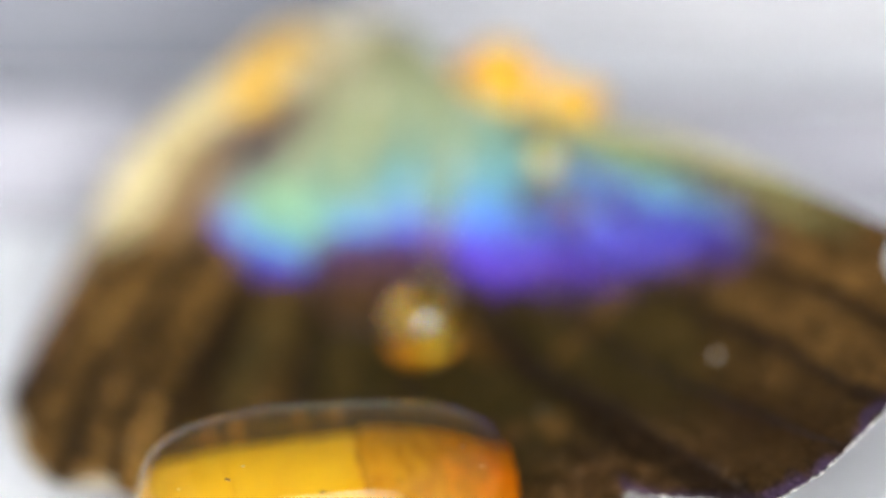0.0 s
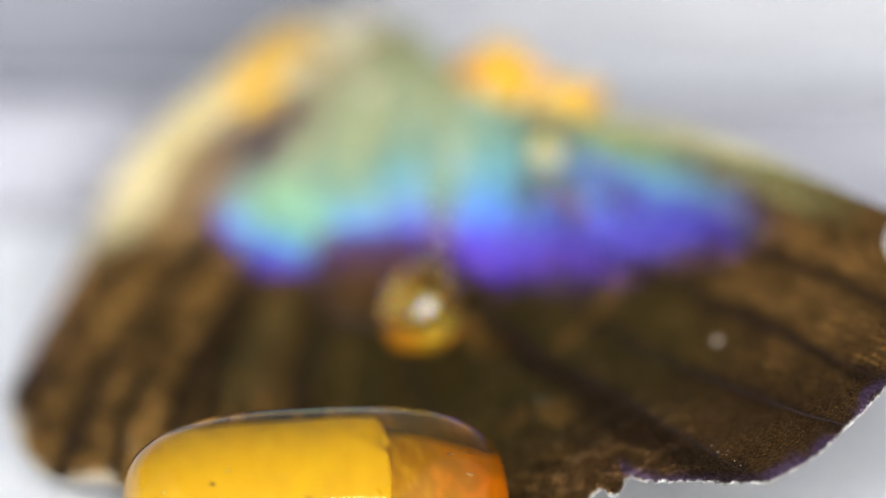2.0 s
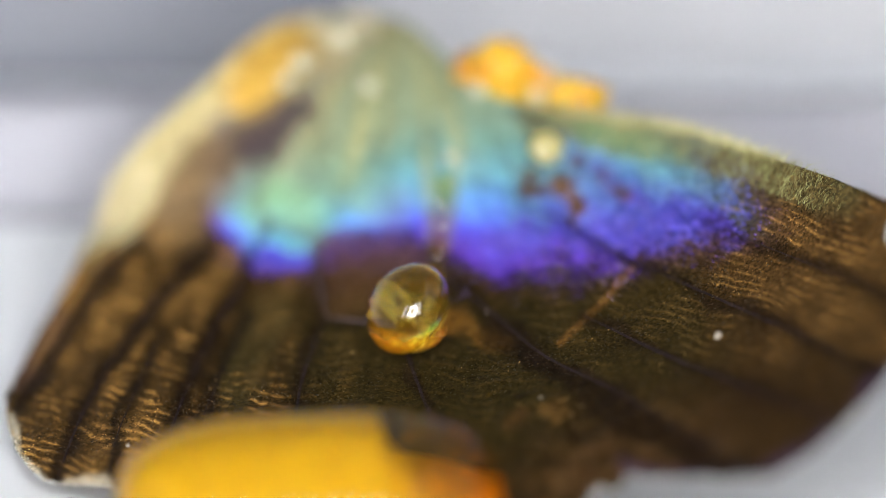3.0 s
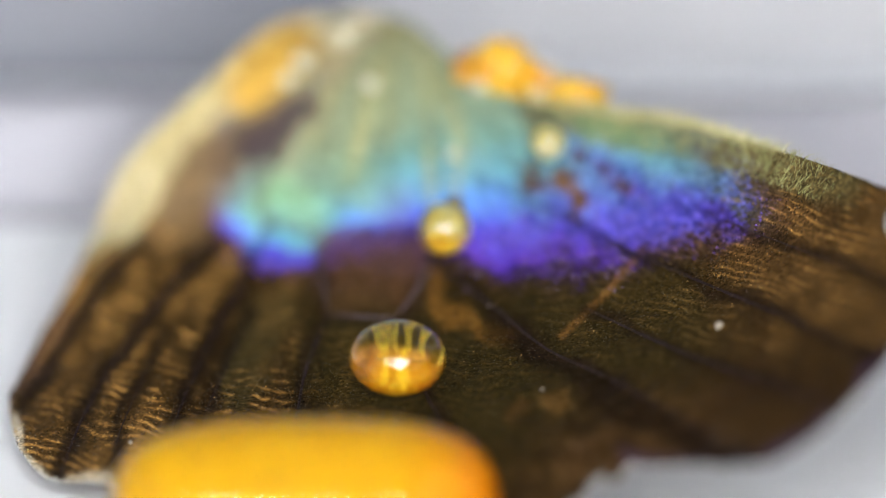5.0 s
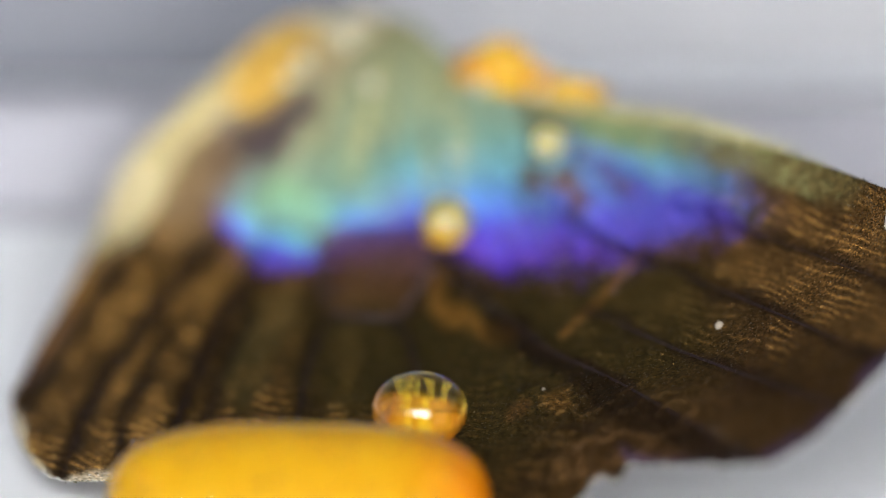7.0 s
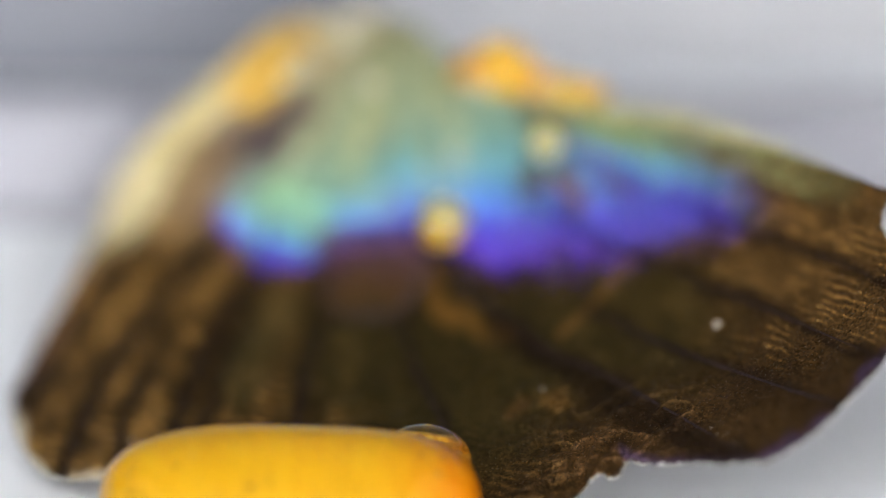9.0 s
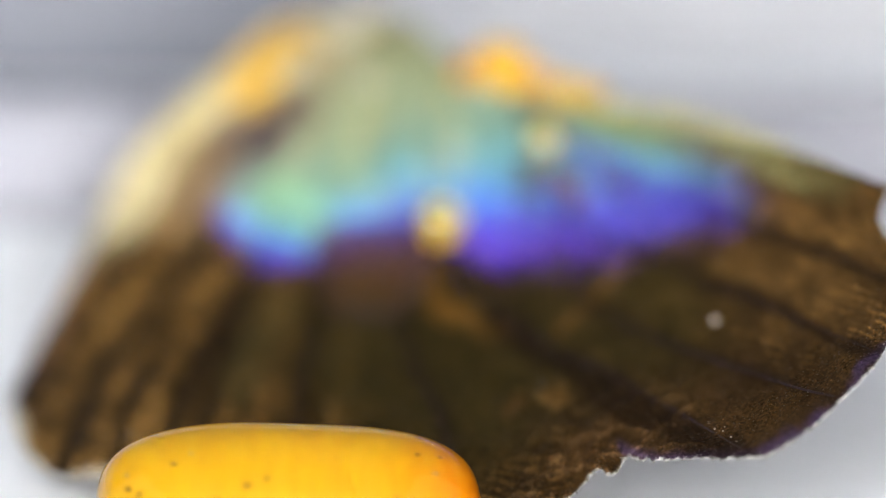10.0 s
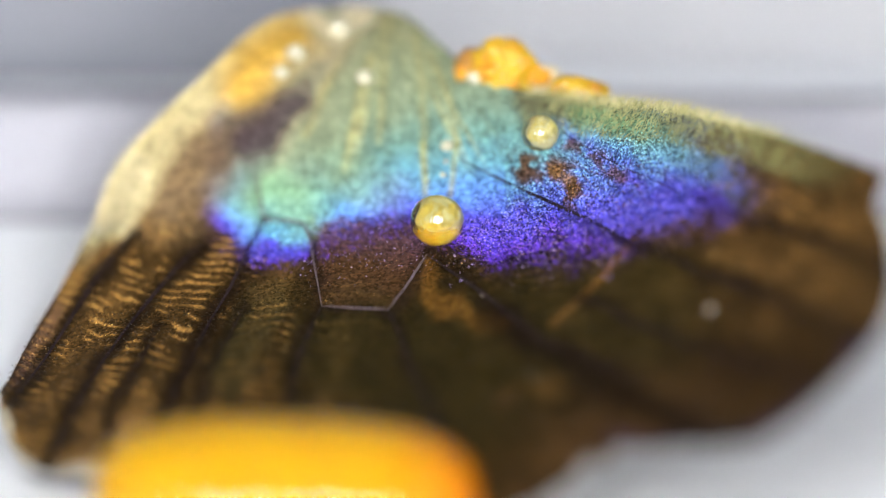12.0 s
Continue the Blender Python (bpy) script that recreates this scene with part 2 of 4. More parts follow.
# ---- the room and the tray ----
def room():
    wall = 0.1
    x0, x1, y0, y1, z0, z1 = -1.4, 1.1, -1.75, 0.6, -0.35, 2.25
    tagged(boxed("floor", (x0, y0, z0 - wall, x1, y1, z0), FLOORING), kind="structure", label="plain grey painted floor", category="floor")
    tagged(boxed("ceiling", (x0, y0, z1, x1, y1, z1 + wall), PLASTER), kind="structure", label="plain dark grey ceiling", category="ceiling")
    # unseen walls: the white sides are added to bounce fill, north stays dark
    for name, c in (("wall_east", (x1, y0, z0, x1 + wall, y1, z1)), ("wall_west", (x0 - wall, y0, z0, x0, y1, z1)), ("wall_north", (x0, y1, z0, x1, y1 + wall, z1))):
        pale = name != "wall_north"
        tagged(boxed(name, c, PALE_PLASTER if pale else PLASTER), kind="structure", label="plain white unseen side wall that bounces fill light" if pale else "plain dark grey studio wall", category="wall")
    # the south wall has the window in it
    wx0, wx1, wz0, wz1 = -1.3, 1.0, 0.42, 2.0
    bm = bmesh.new()
    box(bm, x0, y0 - wall, z0, wx0, y0, z1)
    box(bm, wx1, y0 - wall, z0, x1, y0, z1)
    box(bm, wx0, y0 - wall, z0, wx1, y0, wz0)
    box(bm, wx0, y0 - wall, wz1, wx1, y0, z1)
    tagged(part("wall_south", bm, PLASTER, smooth=False), kind="structure", label="plain dark grey studio wall with a wide window", category="wall")
    window = tagged(new("window_1"), kind="structure", label="wide four-light window with grey frame", category="window")
    window.location = (wx0, y0 - wall / 2, wz0)
    w, h = wx1 - wx0, wz1 - wz0
    for c in ((0, -0.03, 0, w, 0.03, 0.05), (0, -0.03, h - 0.05, w, 0.03, h), (0, -0.03, 0.05, 0.05, 0.03, h - 0.05), (w - 0.05, -0.03, 0.05, w, 0.03, h - 0.05)):
        boxed("window_frame", c, FRAME_WHITE, window, 0.006)
    for k in range(1, 4):
        boxed("mullion", (w * k / 4 - 0.14, -0.03, 0.05, w * k / 4 + 0.14, 0.03, h - 0.05), FRAME_WHITE, window, 0.006)
    tagged(boxed("backdrop", (x0, y0 - 0.4, z0, x1, y0 - 0.38, z1 + 0.1), DAYLIGHT), kind="structure", label="bright overcast sky outside the window", category="sky")


def ring_lamp():
    lamp = tagged(new("ring_lamp"), label="round ring lamp with a white diffuser round the lens axis", category="lamp")
    lamp.matrix_basis = at(0, 0, 235)
    for name, r0, r1, z0, z1, mat in (("diffuser", 0.0365, 0.065, 0.0, 0.004, RING_GLOW), ("housing", 0.034, 0.069, 0.0045, 0.022, LAMP_BODY)):
        bm = bmesh.new()
        n = 64
        rings = [[bm.verts.new((r * math.cos(2 * math.pi * i / n), r * math.sin(2 * math.pi * i / n), z)) for i in range(n)] for r, z in ((r0, z0), (r1, z0), (r1, z1), (r0, z1))]
        for a, b in zip(rings, rings[1:] + rings[:1]):
            for i in range(n):
                bm.faces.new((a[i], a[i - 1], b[i - 1], b[i]))
        bmesh.ops.recalc_face_normals(bm, faces=bm.faces)
        part(name, bm, mat, lamp, smooth=False)
    bm = bmesh.new()
    bmesh.ops.create_cone(bm, cap_ends=True, segments=20, radius1=0.004, radius2=0.004, depth=0.048)
    bmesh.ops.translate(bm, verts=bm.verts, vec=(0, 0, 0.024))
    made = bmesh.ops.create_cone(bm, cap_ends=True, segments=32, radius1=0.035, radius2=0.03, depth=0.008)["verts"]
    bmesh.ops.translate(bm, verts=made, vec=(0, 0, 0.004))
    foot = part("stand", bm, LAMP_BODY, lamp, "black stand with a round foot")
    place = lamp.matrix_basis @ Vector((0, -0.069, 0.012))
    foot.matrix_parent_inverse = lamp.matrix_basis.inverted()
    foot.location = (place.x, place.y, 0)


def profiled(name, profile, mat, x0=-0.5, x1=0.5):
    """A long piece with one section, given as y and z."""
    bm = bmesh.new()
    ends = [[bm.verts.new((x, y, z)) for y, z in profile] for x in (x0, x1)]
    for k in range(len(profile)):
        bm.faces.new((ends[0][k - 1], ends[0][k], ends[1][k], ends[1][k - 1]))
    bm.faces.new(ends[0])
    bm.faces.new(ends[1][::-1])
    bmesh.ops.recalc_face_normals(bm, faces=bm.faces)
    return tagged(part(name, bm, mat, smooth=False), kind="structure")


def tray():
    """A white lacquered tray with a low grey rim behind; two grey cards stand behind the rim."""
    tagged(profiled("ground", [(-0.45, 0.0), (0.30, 0.0), (0.30, -0.02), (-0.45, -0.02)], TRAY), label="flat white lacquered tray", category="tray")
    rim = [(0.0155, 0.0002)]
    for k in range(1, 9):
        a = k / 8 * math.pi / 2
        rim.append((0.0155 + 0.0028 * math.sin(a), 0.0002 + 0.0028 * (1 - math.cos(a))))
    rim += [(0.0186, 0.0044), (0.0190, 0.0049), (0.0196, 0.0052), (0.0206, 0.0052), (0.0211, 0.0047), (0.0212, 0.0002)]
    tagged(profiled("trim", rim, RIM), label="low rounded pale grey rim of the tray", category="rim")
    # backdrop split in two: the left card's darker grey imitates its dimmer side
    for x0, x1, y, mat, label in ((-0.3, -0.0046, 0.032, DARK_BOARD, "mid-grey card behind the tray rim, painted darker for the dim left side"), (-0.005, 0.3, 0.0345, BOARD, "pale grey card standing behind the tray rim")):
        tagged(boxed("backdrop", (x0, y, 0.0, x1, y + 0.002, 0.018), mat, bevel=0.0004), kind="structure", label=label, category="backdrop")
    boxed("table", (-0.6, -0.55, -0.05, 0.6, 0.4, -0.02), FRAME_WHITE, bevel=0.004)
    tagged(bpy.data.objects["table"], kind="structure", label="white table top under the tray", category="table")


room()
ring_lamp()
tray()


# ---- the wing ----
def wave(x, y, scale, seed):
    """Smooth lattice noise from 0 to 1 at points in millimetres."""
    table = np.random.RandomState(seed).rand(64, 64)
    x, y = x / scale + 7.3, y / scale + 3.1
    i, j = np.floor(x).astype(int), np.floor(y).astype(int)
    fx, fy = x - i, y - j
    fx, fy = fx * fx * (3 - 2 * fx), fy * fy * (3 - 2 * fy)
    g = lambda a, b: table[(i + a) % 64, (j + b) % 64]
    return (g(0, 0) * (1 - fx) + g(1, 0) * fx) * (1 - fy) + (g(0, 1) * (1 - fx) + g(1, 1) * fx) * fy


def fractal(x, y, scale, seed):
    return (wave(x, y, scale, seed) * 4 + wave(x, y, scale / 2.1, seed + 1) * 2 + wave(x, y, scale / 4.3, seed + 2)) / 7


def along(points, n):
    """A smooth line through a few points, as n points."""
    p = np.array(points, float)
    p = np.vstack([2 * p[0] - p[1], p, 2 * p[-1] - p[-2]])
    out = []
    for s in np.linspace(0, len(points) - 1 - 1e-9, n):
        k, t = int(s), s - int(s)
        a, b, c, d = p[k:k + 4]
        out.append(0.5 * (2 * b + (c - a) * t + (2 * a - 5 * b + 4 * c - d) * t * t + (3 * b - a - 3 * c + d) * t ** 3))
    return np.array(out)


def distance(x, y, line):
    best = np.full(np.shape(x), 1e9)
    for (ax, ay), (bx, by) in zip(line, line[1:]):
        dx, dy = bx - ax, by - ay
        t = np.clip(((x - ax) * dx + (y - ay) * dy) / (dx * dx + dy * dy + 1e-12), 0, 1)
        best = np.minimum(best, np.hypot(x - ax - t * dx, y - ay - t * dy))
    return best


def fade(d, inner, outer):
    t = np.clip((outer - d) / (outer - inner), 0, 1)
    return t * t * (3 - 2 * t)


VEINS = {   # lines of the wing's veins in millimetres, and their thickness
    "fork": ([(-0.5, -0.7), (-1.0, -1.5), (-1.5, -2.3), (-2.4, -3.5)], 0.07),
    "cross": ([(-2.4, -3.5), (-3.8, -3.45), (-5.8, -3.3)], 0.055),
    "inner": ([(-5.8, -3.3), (-6.1, -1.8), (-6.6, 0.5), (-7.2, 1.1), (-8.7, 1.2), (-9.0, 2.2), (-9.2, 3.3), (-9.5, 4.2)], 0.055),
    "fold": ([(-0.5, -0.7), (0.8, -1.65), (2.7, -3.0), (5.2, -5.0), (8.6, -6.6), (11.9, -8.4), (15.7, -10.6)], 0.09),
    "ray_a": ([(-2.4, -3.5), (-1.6, -5.3), (-0.8, -7.4), (0.1, -9.2), (1.2, -13.1)], 0.08),
    "ray_b": ([(-5.8, -3.3), (-6.4, -4.7), (-7.0, -6.4), (-7.4, -8.5), (-8.3, -13.1)], 0.08),
    "ray_c": ([(-8.7, 1.2), (-9.6, -0.3), (-10.5, -2.3), (-11.5, -4.1), (-12.7, -6.7), (-13.4, -8.4), (-14.5, -12.0)], 0.07),
    "ray_d": ([(-11.9, 0.1), (-13.4, -1.4), (-15.9, -4.6), (-17.5, -7.2), (-18.5, -9.2), (-19.3, -11.4)], 0.08),
    "ray_e": ([(-15.6, 0.5), (-17.1, -1.3), (-18.5, -3.6), (-19.9, -5.9), (-21.4, -8.0)], 0.09),
    "ray_f": ([(-9.8, -3.4), (-11.0, -6.0), (-12.4, -9.4), (-13.0, -12.3)], 0.03),
    "ray_g": ([(-14.0, -4.2), (-15.0, -6.2), (-16.3, -9.2), (-16.8, -11.4)], 0.04),
    "fore_a": ([(1.3, 4.1), (3.6, 2.9), (5.9, 1.8), (8.3, 0.65), (10.0, -0.3), (15.6, -2.7), (22.2, -5.5)], 0.09),
    "fore_b": ([(7.3, -3.0), (11.9, -5.1), (17.6, -7.1), (20.2, -7.7)], 0.09),
    "fore_c": ([(6.1, 5.7), (8.0, 4.4), (10.3, 3.2), (14.7, 1.3), (22.6, -1.7)], 0.04),
}
VEIN_LINES = [(along(p, 24), r) for p, r in VEINS.values()]


def ripples(x, y):
    """Fine wavy creases that run across the cells, from 0 to 1."""
    ang = np.arctan2(y - 9.0, x + 2.0)
    q = y - 0.012 * np.minimum(x + 6.0, 0) ** 2 + 0.012 * np.maximum(x - 4.0, 0) ** 2
    r = np.sin(q * 14.0 + 13 * fractal(x, y, 2.4, 5) + 1.6 * np.sin(ang * 23) + 1.6 * wave(x, y, 0.5, 6)) * 0.5 + 0.5
    width = 2.0 + 5.0 * wave(x, y, 0.9, 19)
    return r ** width * np.clip(3.4 * (fractal(x, y, 0.9, 9) - 0.38), 0, 1)


def creases(x, y):
    """Sharp crumples of the torn part near the lower margin, from 0 to 1."""
    torn = fade(y, -7.6, -5.6) * fade(-x, -4.6, -2.4) * fade(x, 11.0, 16.0)
    fold = 1 - np.abs(2 * fractal(x * 0.75 + y * 0.75, 1.5 * y - 0.9 * x, 1.5, 55) - 1)
    return torn * np.clip(fold, 0, 1) ** 5


def relief(x, y):
    """The height of the wing's surface over the view's plane."""
    u, v = x / 20, y / 12
    w = 0.01 - 7.18 * u + 14.12 * v - 5.24 * u * u + 2.17 * u * v - 11.58 * v * v - 3.39 * u ** 3 - 4.11 * u * u * v + 3.07 * u * v * v + 1.47 * v ** 3 + 0.86 * u ** 4 + 0.5 * u ** 3 * v - 4.38 * u * u * v * v + 0.08 * u * v ** 3 + 6.52 * v ** 4
    z = -w
    for line, r in VEIN_LINES:
        z = z - 2.2 * r * fade(distance(x, y, line), 0.0, 0.75)
    low = fade(y, -6.5, -3.5)                     # the torn lower margin is crumpled
    z = z + (low * 0.9 + 3.6 * fade(np.hypot(x - 7.0, y + 10.5), 0.5, 3.6)) * (fractal(x, y, 1.5, 31) - 0.5) + (fractal(x, y, 5.0, 41) - 0.5) * 0.5
    z = z + (fractal(x * 2.2 + y, y * 0.9 - x * 0.4, 0.9, 51) - 0.5) * 0.16 + 0.07 * ripples(x, y) * (1 - 0.7 * fade(y, -6.5, -4.0) * fade(-x, -7.0, -4.0))
    z = z + fade(y, -5.5, -2.5) * fade(-x, -7.0, -3.0) * 0.10 * (fractal(x, y, 0.28, 57) - 0.5) + 0.55 * creases(x, y)
    left = fade(distance(x, y, LEFT_EDGE), 0.0, 1.8)
    return z - left * 1.0 * fade(-y, 0.0, 4.0)


LEFT_EDGE = along([(-21.9, -7.5), (-20.5, -4.5), (-18.8, -1.4), (-17.6, 1.2), (-16.5, 4.0), (-14.3, 6.4), (-12.2, 8.4), (-10.1, 10.4), (-8.4, 11.6), (-6.4, 12.0), (-4.1, 12.1)], 40)


def srgb(r, g, b):
    c = np.array([r, g, b]) / 255
    return np.where(c < 0.04, c / 12.92, ((c + 0.055) / 1.055) ** 2.4)


def pigment(x, y):
    """The colour of the wing's scales at points in millimetres."""
    wx = x + (fractal(x, y, 1.6, 3) - 0.5) * 1.3
    wy = y + (fractal(x, y, 1.6, 13) - 0.5) * 1.3
    # brown ground with ochre ripples across the cells
    ripple = ripples(x, y)
    patch = fractal(np.arctan2(y - 9.0, x + 2.0) * 16 + 0.3 * wx, np.hypot(x + 2.0, y - 9.0) * 0.5, 2.2, 8)
    cell = np.zeros(len(x))
    for line, r in VEIN_LINES:                     # each cell is paler in its middle than along the veins
        cell = np.maximum(cell, fade(distance(0.5 * (x + wx), 0.5 * (y + wy), line), 0.1, 0.9))
    zone = np.maximum(1.15 * fade(x, -11.5, -1.5), 0.40 * fade(-x, -7.5, -4.5) * fade(-y, 3.5, 7.0))
    t = np.clip((0.07 + 0.03 * fade(x, -14.0, -10.0) + 0.72 * np.clip(patch - 0.44, 0, 1) + 0.9 * ripple) * (1 - 0.85 * cell) * (0.2 + 0.8 * zone), 0, 1)[:, None]
    leather = fade(y, -7.0, -4.0) * fade(-x, -7.5, -4.0)      # the crumpled part near the torn margin
    t = t * (1 - 0.65 * leather[:, None]) * (1 - 0.4 * fade(distance(wx, wy, [(-9.8, -3.2), (-11.6, -5.8), (-12.6, -8.0)]), 0.6, 2.4))[:, None]
    ground = srgb(29, 20, 10) + (srgb(54, 38, 21) - srgb(29, 20, 10)) * np.maximum(leather, 0.7 * fade(-x, -10.0, -6.0))[:, None]
    # relief shading put into the colour: paler crease ridges, darker hollows between them
    ground = ground * (1 + 0.9 * (creases(x, y) - 0.25 * leather))[:, None]
    col = ground * (1 - t) + srgb(162, 122, 64) * t
    col = col * (1 + 0.30 * fade(x, -17.0, -10.5))[:, None]
    olive = fade(distance(wx, wy, [(-3.8, -5.1), (0.5, -7.4), (5.6, -4.8), (10.5, -3.4)]), 1.5, 6.0)[:, None] * 0.75
    col = col * (1 - olive) + srgb(52, 44, 21) * (0.7 + 1.3 * t) * olive

    def lay(mask, colour):
        nonlocal col
        col = col * (1 - mask[:, None]) + colour * mask[:, None]

    # the iridescent field: height over its lower border
    border = np.interp(wx, [-13.8, -12.4, -11.0, -9.5, -7.8, -6.4, -4.7, -2.7, -0.7, 1.3, 3.3, 6.2, 9.0, 11.9, 14.5, 16.5, 18.2], [0.0, -0.4, -1.1, -1.7, -1.6, -1.3, -1.1, -0.6, -0.6, -1.1, -1.7, -1.6, -1.2, -0.3, 0.5, 1.3, 2.0])
    h = wy - border + (fractal(x, y, 0.9, 17) - 0.5) * (0.6 + 0.6 * fade(-x, -4.0, -1.0))
    rise = np.interp(x, [-12, -6, -4, 0, 6, 12, 18], [0.62, 0.7, 0.85, 1.0, 1.45, 1.85, 1.9])
    h = h / rise
    hue = np.minimum(h, 1.35 * (wx + 11.9) + 3.0 * fade(-y, -2.6, -0.8)) + 0.8 * fade(-x, -13.0, -8.5)
    shades = [(0.0, srgb(98, 62, 178)), (0.9, srgb(104, 68, 208)), (2.0, srgb(98, 96, 226)), (3.1, srgb(102, 146, 218)), (4.4, srgb(106, 158, 176)), (5.8, srgb(106, 142, 134)), (8.0, srgb(124, 138, 114)), (14.0, srgb(132, 132, 104))]
    field = np.stack([np.interp(hue, [s for s, _ in shades], [c[k] for _, c in shades]) for k in range(3)], -1)
    right = fade(wx - (wy * -0.6 + 17.0), -2.5, 3.0)
    inside = fade(-h, -1.5, 0.7) * fade(-wx, 7.8, 12.6) * right
    inside = inside * (1 - 0.45 * fade(x, -9.5, -5.5) * fade(h, 0.5, 2.5))
    inside = inside * (1 - 0.55 * fade(distance(wx, wy, [(-5.3, 0.3), (-1.8, 0.0)]), 0.5, 2.2))
    speck = (0.5 * np.random.RandomState(77).rand(len(x)) + 0.5 * np.clip((wave(x, y, 0.11, 78) - 0.5) * 1.9 + 0.5, 0, 1)) * (1 - 0.6 * fade(-y, -6.5, -3.0)) * (1 - 0.55 * fade(x, -1.0, 3.5) * fade(-y, -2.4, -0.4))
    loose = 1 - 0.8 * fade(-h, -4.2, -2.0) * fade(x, 3.0, 7.0)     # the scales thin out towards the border and the tip
    dust = np.clip(2.2 * (inside * 1.05 - (0.98 + 0.25 * fade(-x, -5.5, -3.0)) * speck * loose), 0, 1)
    inside = np.clip(0.08 * inside + 0.95 * dust, 0, 1)
    grey = field.mean(1)[:, None]
    field = (field * 1.04 - grey * 0.04) * 0.93
    col = col * (1 - inside[:, None]) + field * inside[:, None]
    ang = np.arctan2(y - 13.0, x + 2.5)
    streak = fractal(ang * 16, np.hypot(x + 2.5, y - 13.0) * 0.35, 1.0, 71)
    col = col * (1 + (0.6 * (streak - 0.5) * fade(-y, -1.5, 2.0))[:, None])
    thread = fractal(ang * 9.5, np.hypot(x + 2.5, y - 13.0) * 0.05, 0.5, 73)
    lay(0.45 * np.clip(6 * (thread - 0.56), 0, 1) * fade(-y, -6.0, -2.8) * fade(np.abs(x + 2.5), 4.0, 7.0), srgb(166, 158, 104))
    for line in ([(-3.4, 9.5), (-4.2, 6.6), (-4.7, 3.7)], [(-2.6, 11.5), (-2.8, 8.3), (-2.95, 5.1)], [(-1.2, 10.6), (-0.86, 8.0), (-0.65, 5.7), (-0.64, 3.1)], [(-0.4, 9.6), (0.6, 7.0), (1.0, 5.0)], [(-4.5, 10.7), (-5.6, 8.1), (-6.7, 5.5)]):
        lay(0.38 * fade(distance(0.8 * x + 0.2 * wx, y, line), 0.02, 0.34), srgb(160, 148, 88))
    lay(0.4 * fade(distance(wx, wy, [(-4.7, 3.6), (-2.6, 2.4)]), 0.3, 2.0), srgb(128, 146, 110))
    lay(0.4 * fade(distance(wx, wy, [(-5.6, 0.1), (-1.4, -0.3)]), 0.2, 1.4), srgb(98, 72, 118))
    violet = fade(distance(wx, wy, [(6.3, 5.4), (8.2, 4.1), (10.5, 2.9), (14.7, 1.2)]), 0.1, 1.0)
    lay(0.75 * violet * np.clip(1.6 * (fractal(x, y, 0.5, 75) - 0.2), 0, 1), srgb(92, 82, 214))
    lay(0.6 * fade(distance(wx, wy, [(9.5, 1.2), (13.0, 0.4)]), 0.4, 2.2) * dust, srgb(88, 92, 216))
    lay(0.6 * fade(distance(wx, wy, [(-6.5, 1.4), (-6.2, -0.4), (-5.9, -2.2)]), 0.1, 0.6), srgb(66, 46, 40))
    lay(0.7 * fade(distance(wx, wy, [(-8.2, 0.6), (-7.2, 0.6)]), 0.2, 0.8), srgb(96, 176, 210))
    lay(0.5 * fade(distance(wx, wy, [(-8.3, -0.6), (-7.2, -0.5)]), 0.1, 0.8), srgb(82, 82, 210))
    lay(0.5 * fade(distance(wx, wy, [(-8.4, 2.2), (-7.0, 1.6)]), 0.3, 2.2), srgb(142, 184, 130))
    lay(0.8 * fade(distance(wx, wy, [(5.0, 7.3), (8.7, 6.7), (11.9, 6.2), (16.2, 4.7), (19.9, 3.5)]), 0.5, 1.9) , srgb(84, 74, 44))
    lay(0.7 * fade(distance(wx, wy, [(7.6, 6.3), (11.3, 5.0), (14.2, 3.3), (17.3, 1.5)]), 0.2, 1.4) * fade(x, 9.0, 17.5), srgb(96, 136, 96))
    lay(0.85 * fade(distance(0.7 * x + 0.3 * wx, 0.7 * y + 0.3 * wy, [(-13.7, 2.6), (-12.1, 4.0), (-10.8, 5.4)]), 0.2, 3.6), srgb(116, 97, 72))
    lay(0.7 * fade(distance(wx, wy, [(-11.2, 4.6), (-9.8, 6.2), (-8.6, 7.8)]), 0.3, 1.5), srgb(84, 66, 50))
    lay(fade(distance(wx, wy, [(-16.7, 2.7), (-14.3, 6.5), (-11.2, 9.7), (-8.1, 11.3)]), 0.8, 2.5), srgb(184, 170, 126))
    lay(fade(distance(x, y, [(-15.9, 3.4), (-16.9, 1.4)]), 0.9, 1.9) * fade(-y, -1.2, 0.6), srgb(192, 179, 138))
    lay(fade(distance(x, y, [(-16.8, 2.6), (-17.6, 0.5), (-18.5, -1.3)]), 0.25, 0.9) * fade(-y, -1.5, 1.6), srgb(194, 180, 140))
    lay(0.6 * fade(distance(wx, wy, [(9.3, -10.6), (13.3, -10.5), (15.7, -10.6), (18.7, -9.0), (20.4, -7.3), (22.2, -5.3)]), 0.02, 0.5), srgb(64, 52, 82))
    lay(0.95 * fade(distance(wx, wy, [(-9.9, 8.2), (-8.9, 9.5), (-7.6, 10.4)]), 0.1, 2.4), srgb(192, 150, 62))
    lay(0.6 * fade(distance(wx, wy, [(-5.3, 10.4), (-7.0, 7.9), (-8.4, 5.4)]), 0.2, 1.7), srgb(132, 120, 100))
    lay(0.85 * fade(distance(wx, wy, [(-9.4, 5.1), (-8.5, 6.3), (-7.3, 7.4)]), 0.3, 1.6), srgb(58, 46, 54))
    lay(0.42 * fade(distance(wx, wy, [(-0.5, -1.5), (-0.35, -2.7), (0.5, -3.5), (1.9, -4.0), (3.4, -4.1)]), 0.05, 0.7), srgb(134, 94, 38))
    lay(0.4 * fade(distance(wx, wy, [(-8.6, -3.0), (-9.6, -5.0), (-10.3, -7.0)]), 0.4, 1.6), srgb(64, 60, 34))
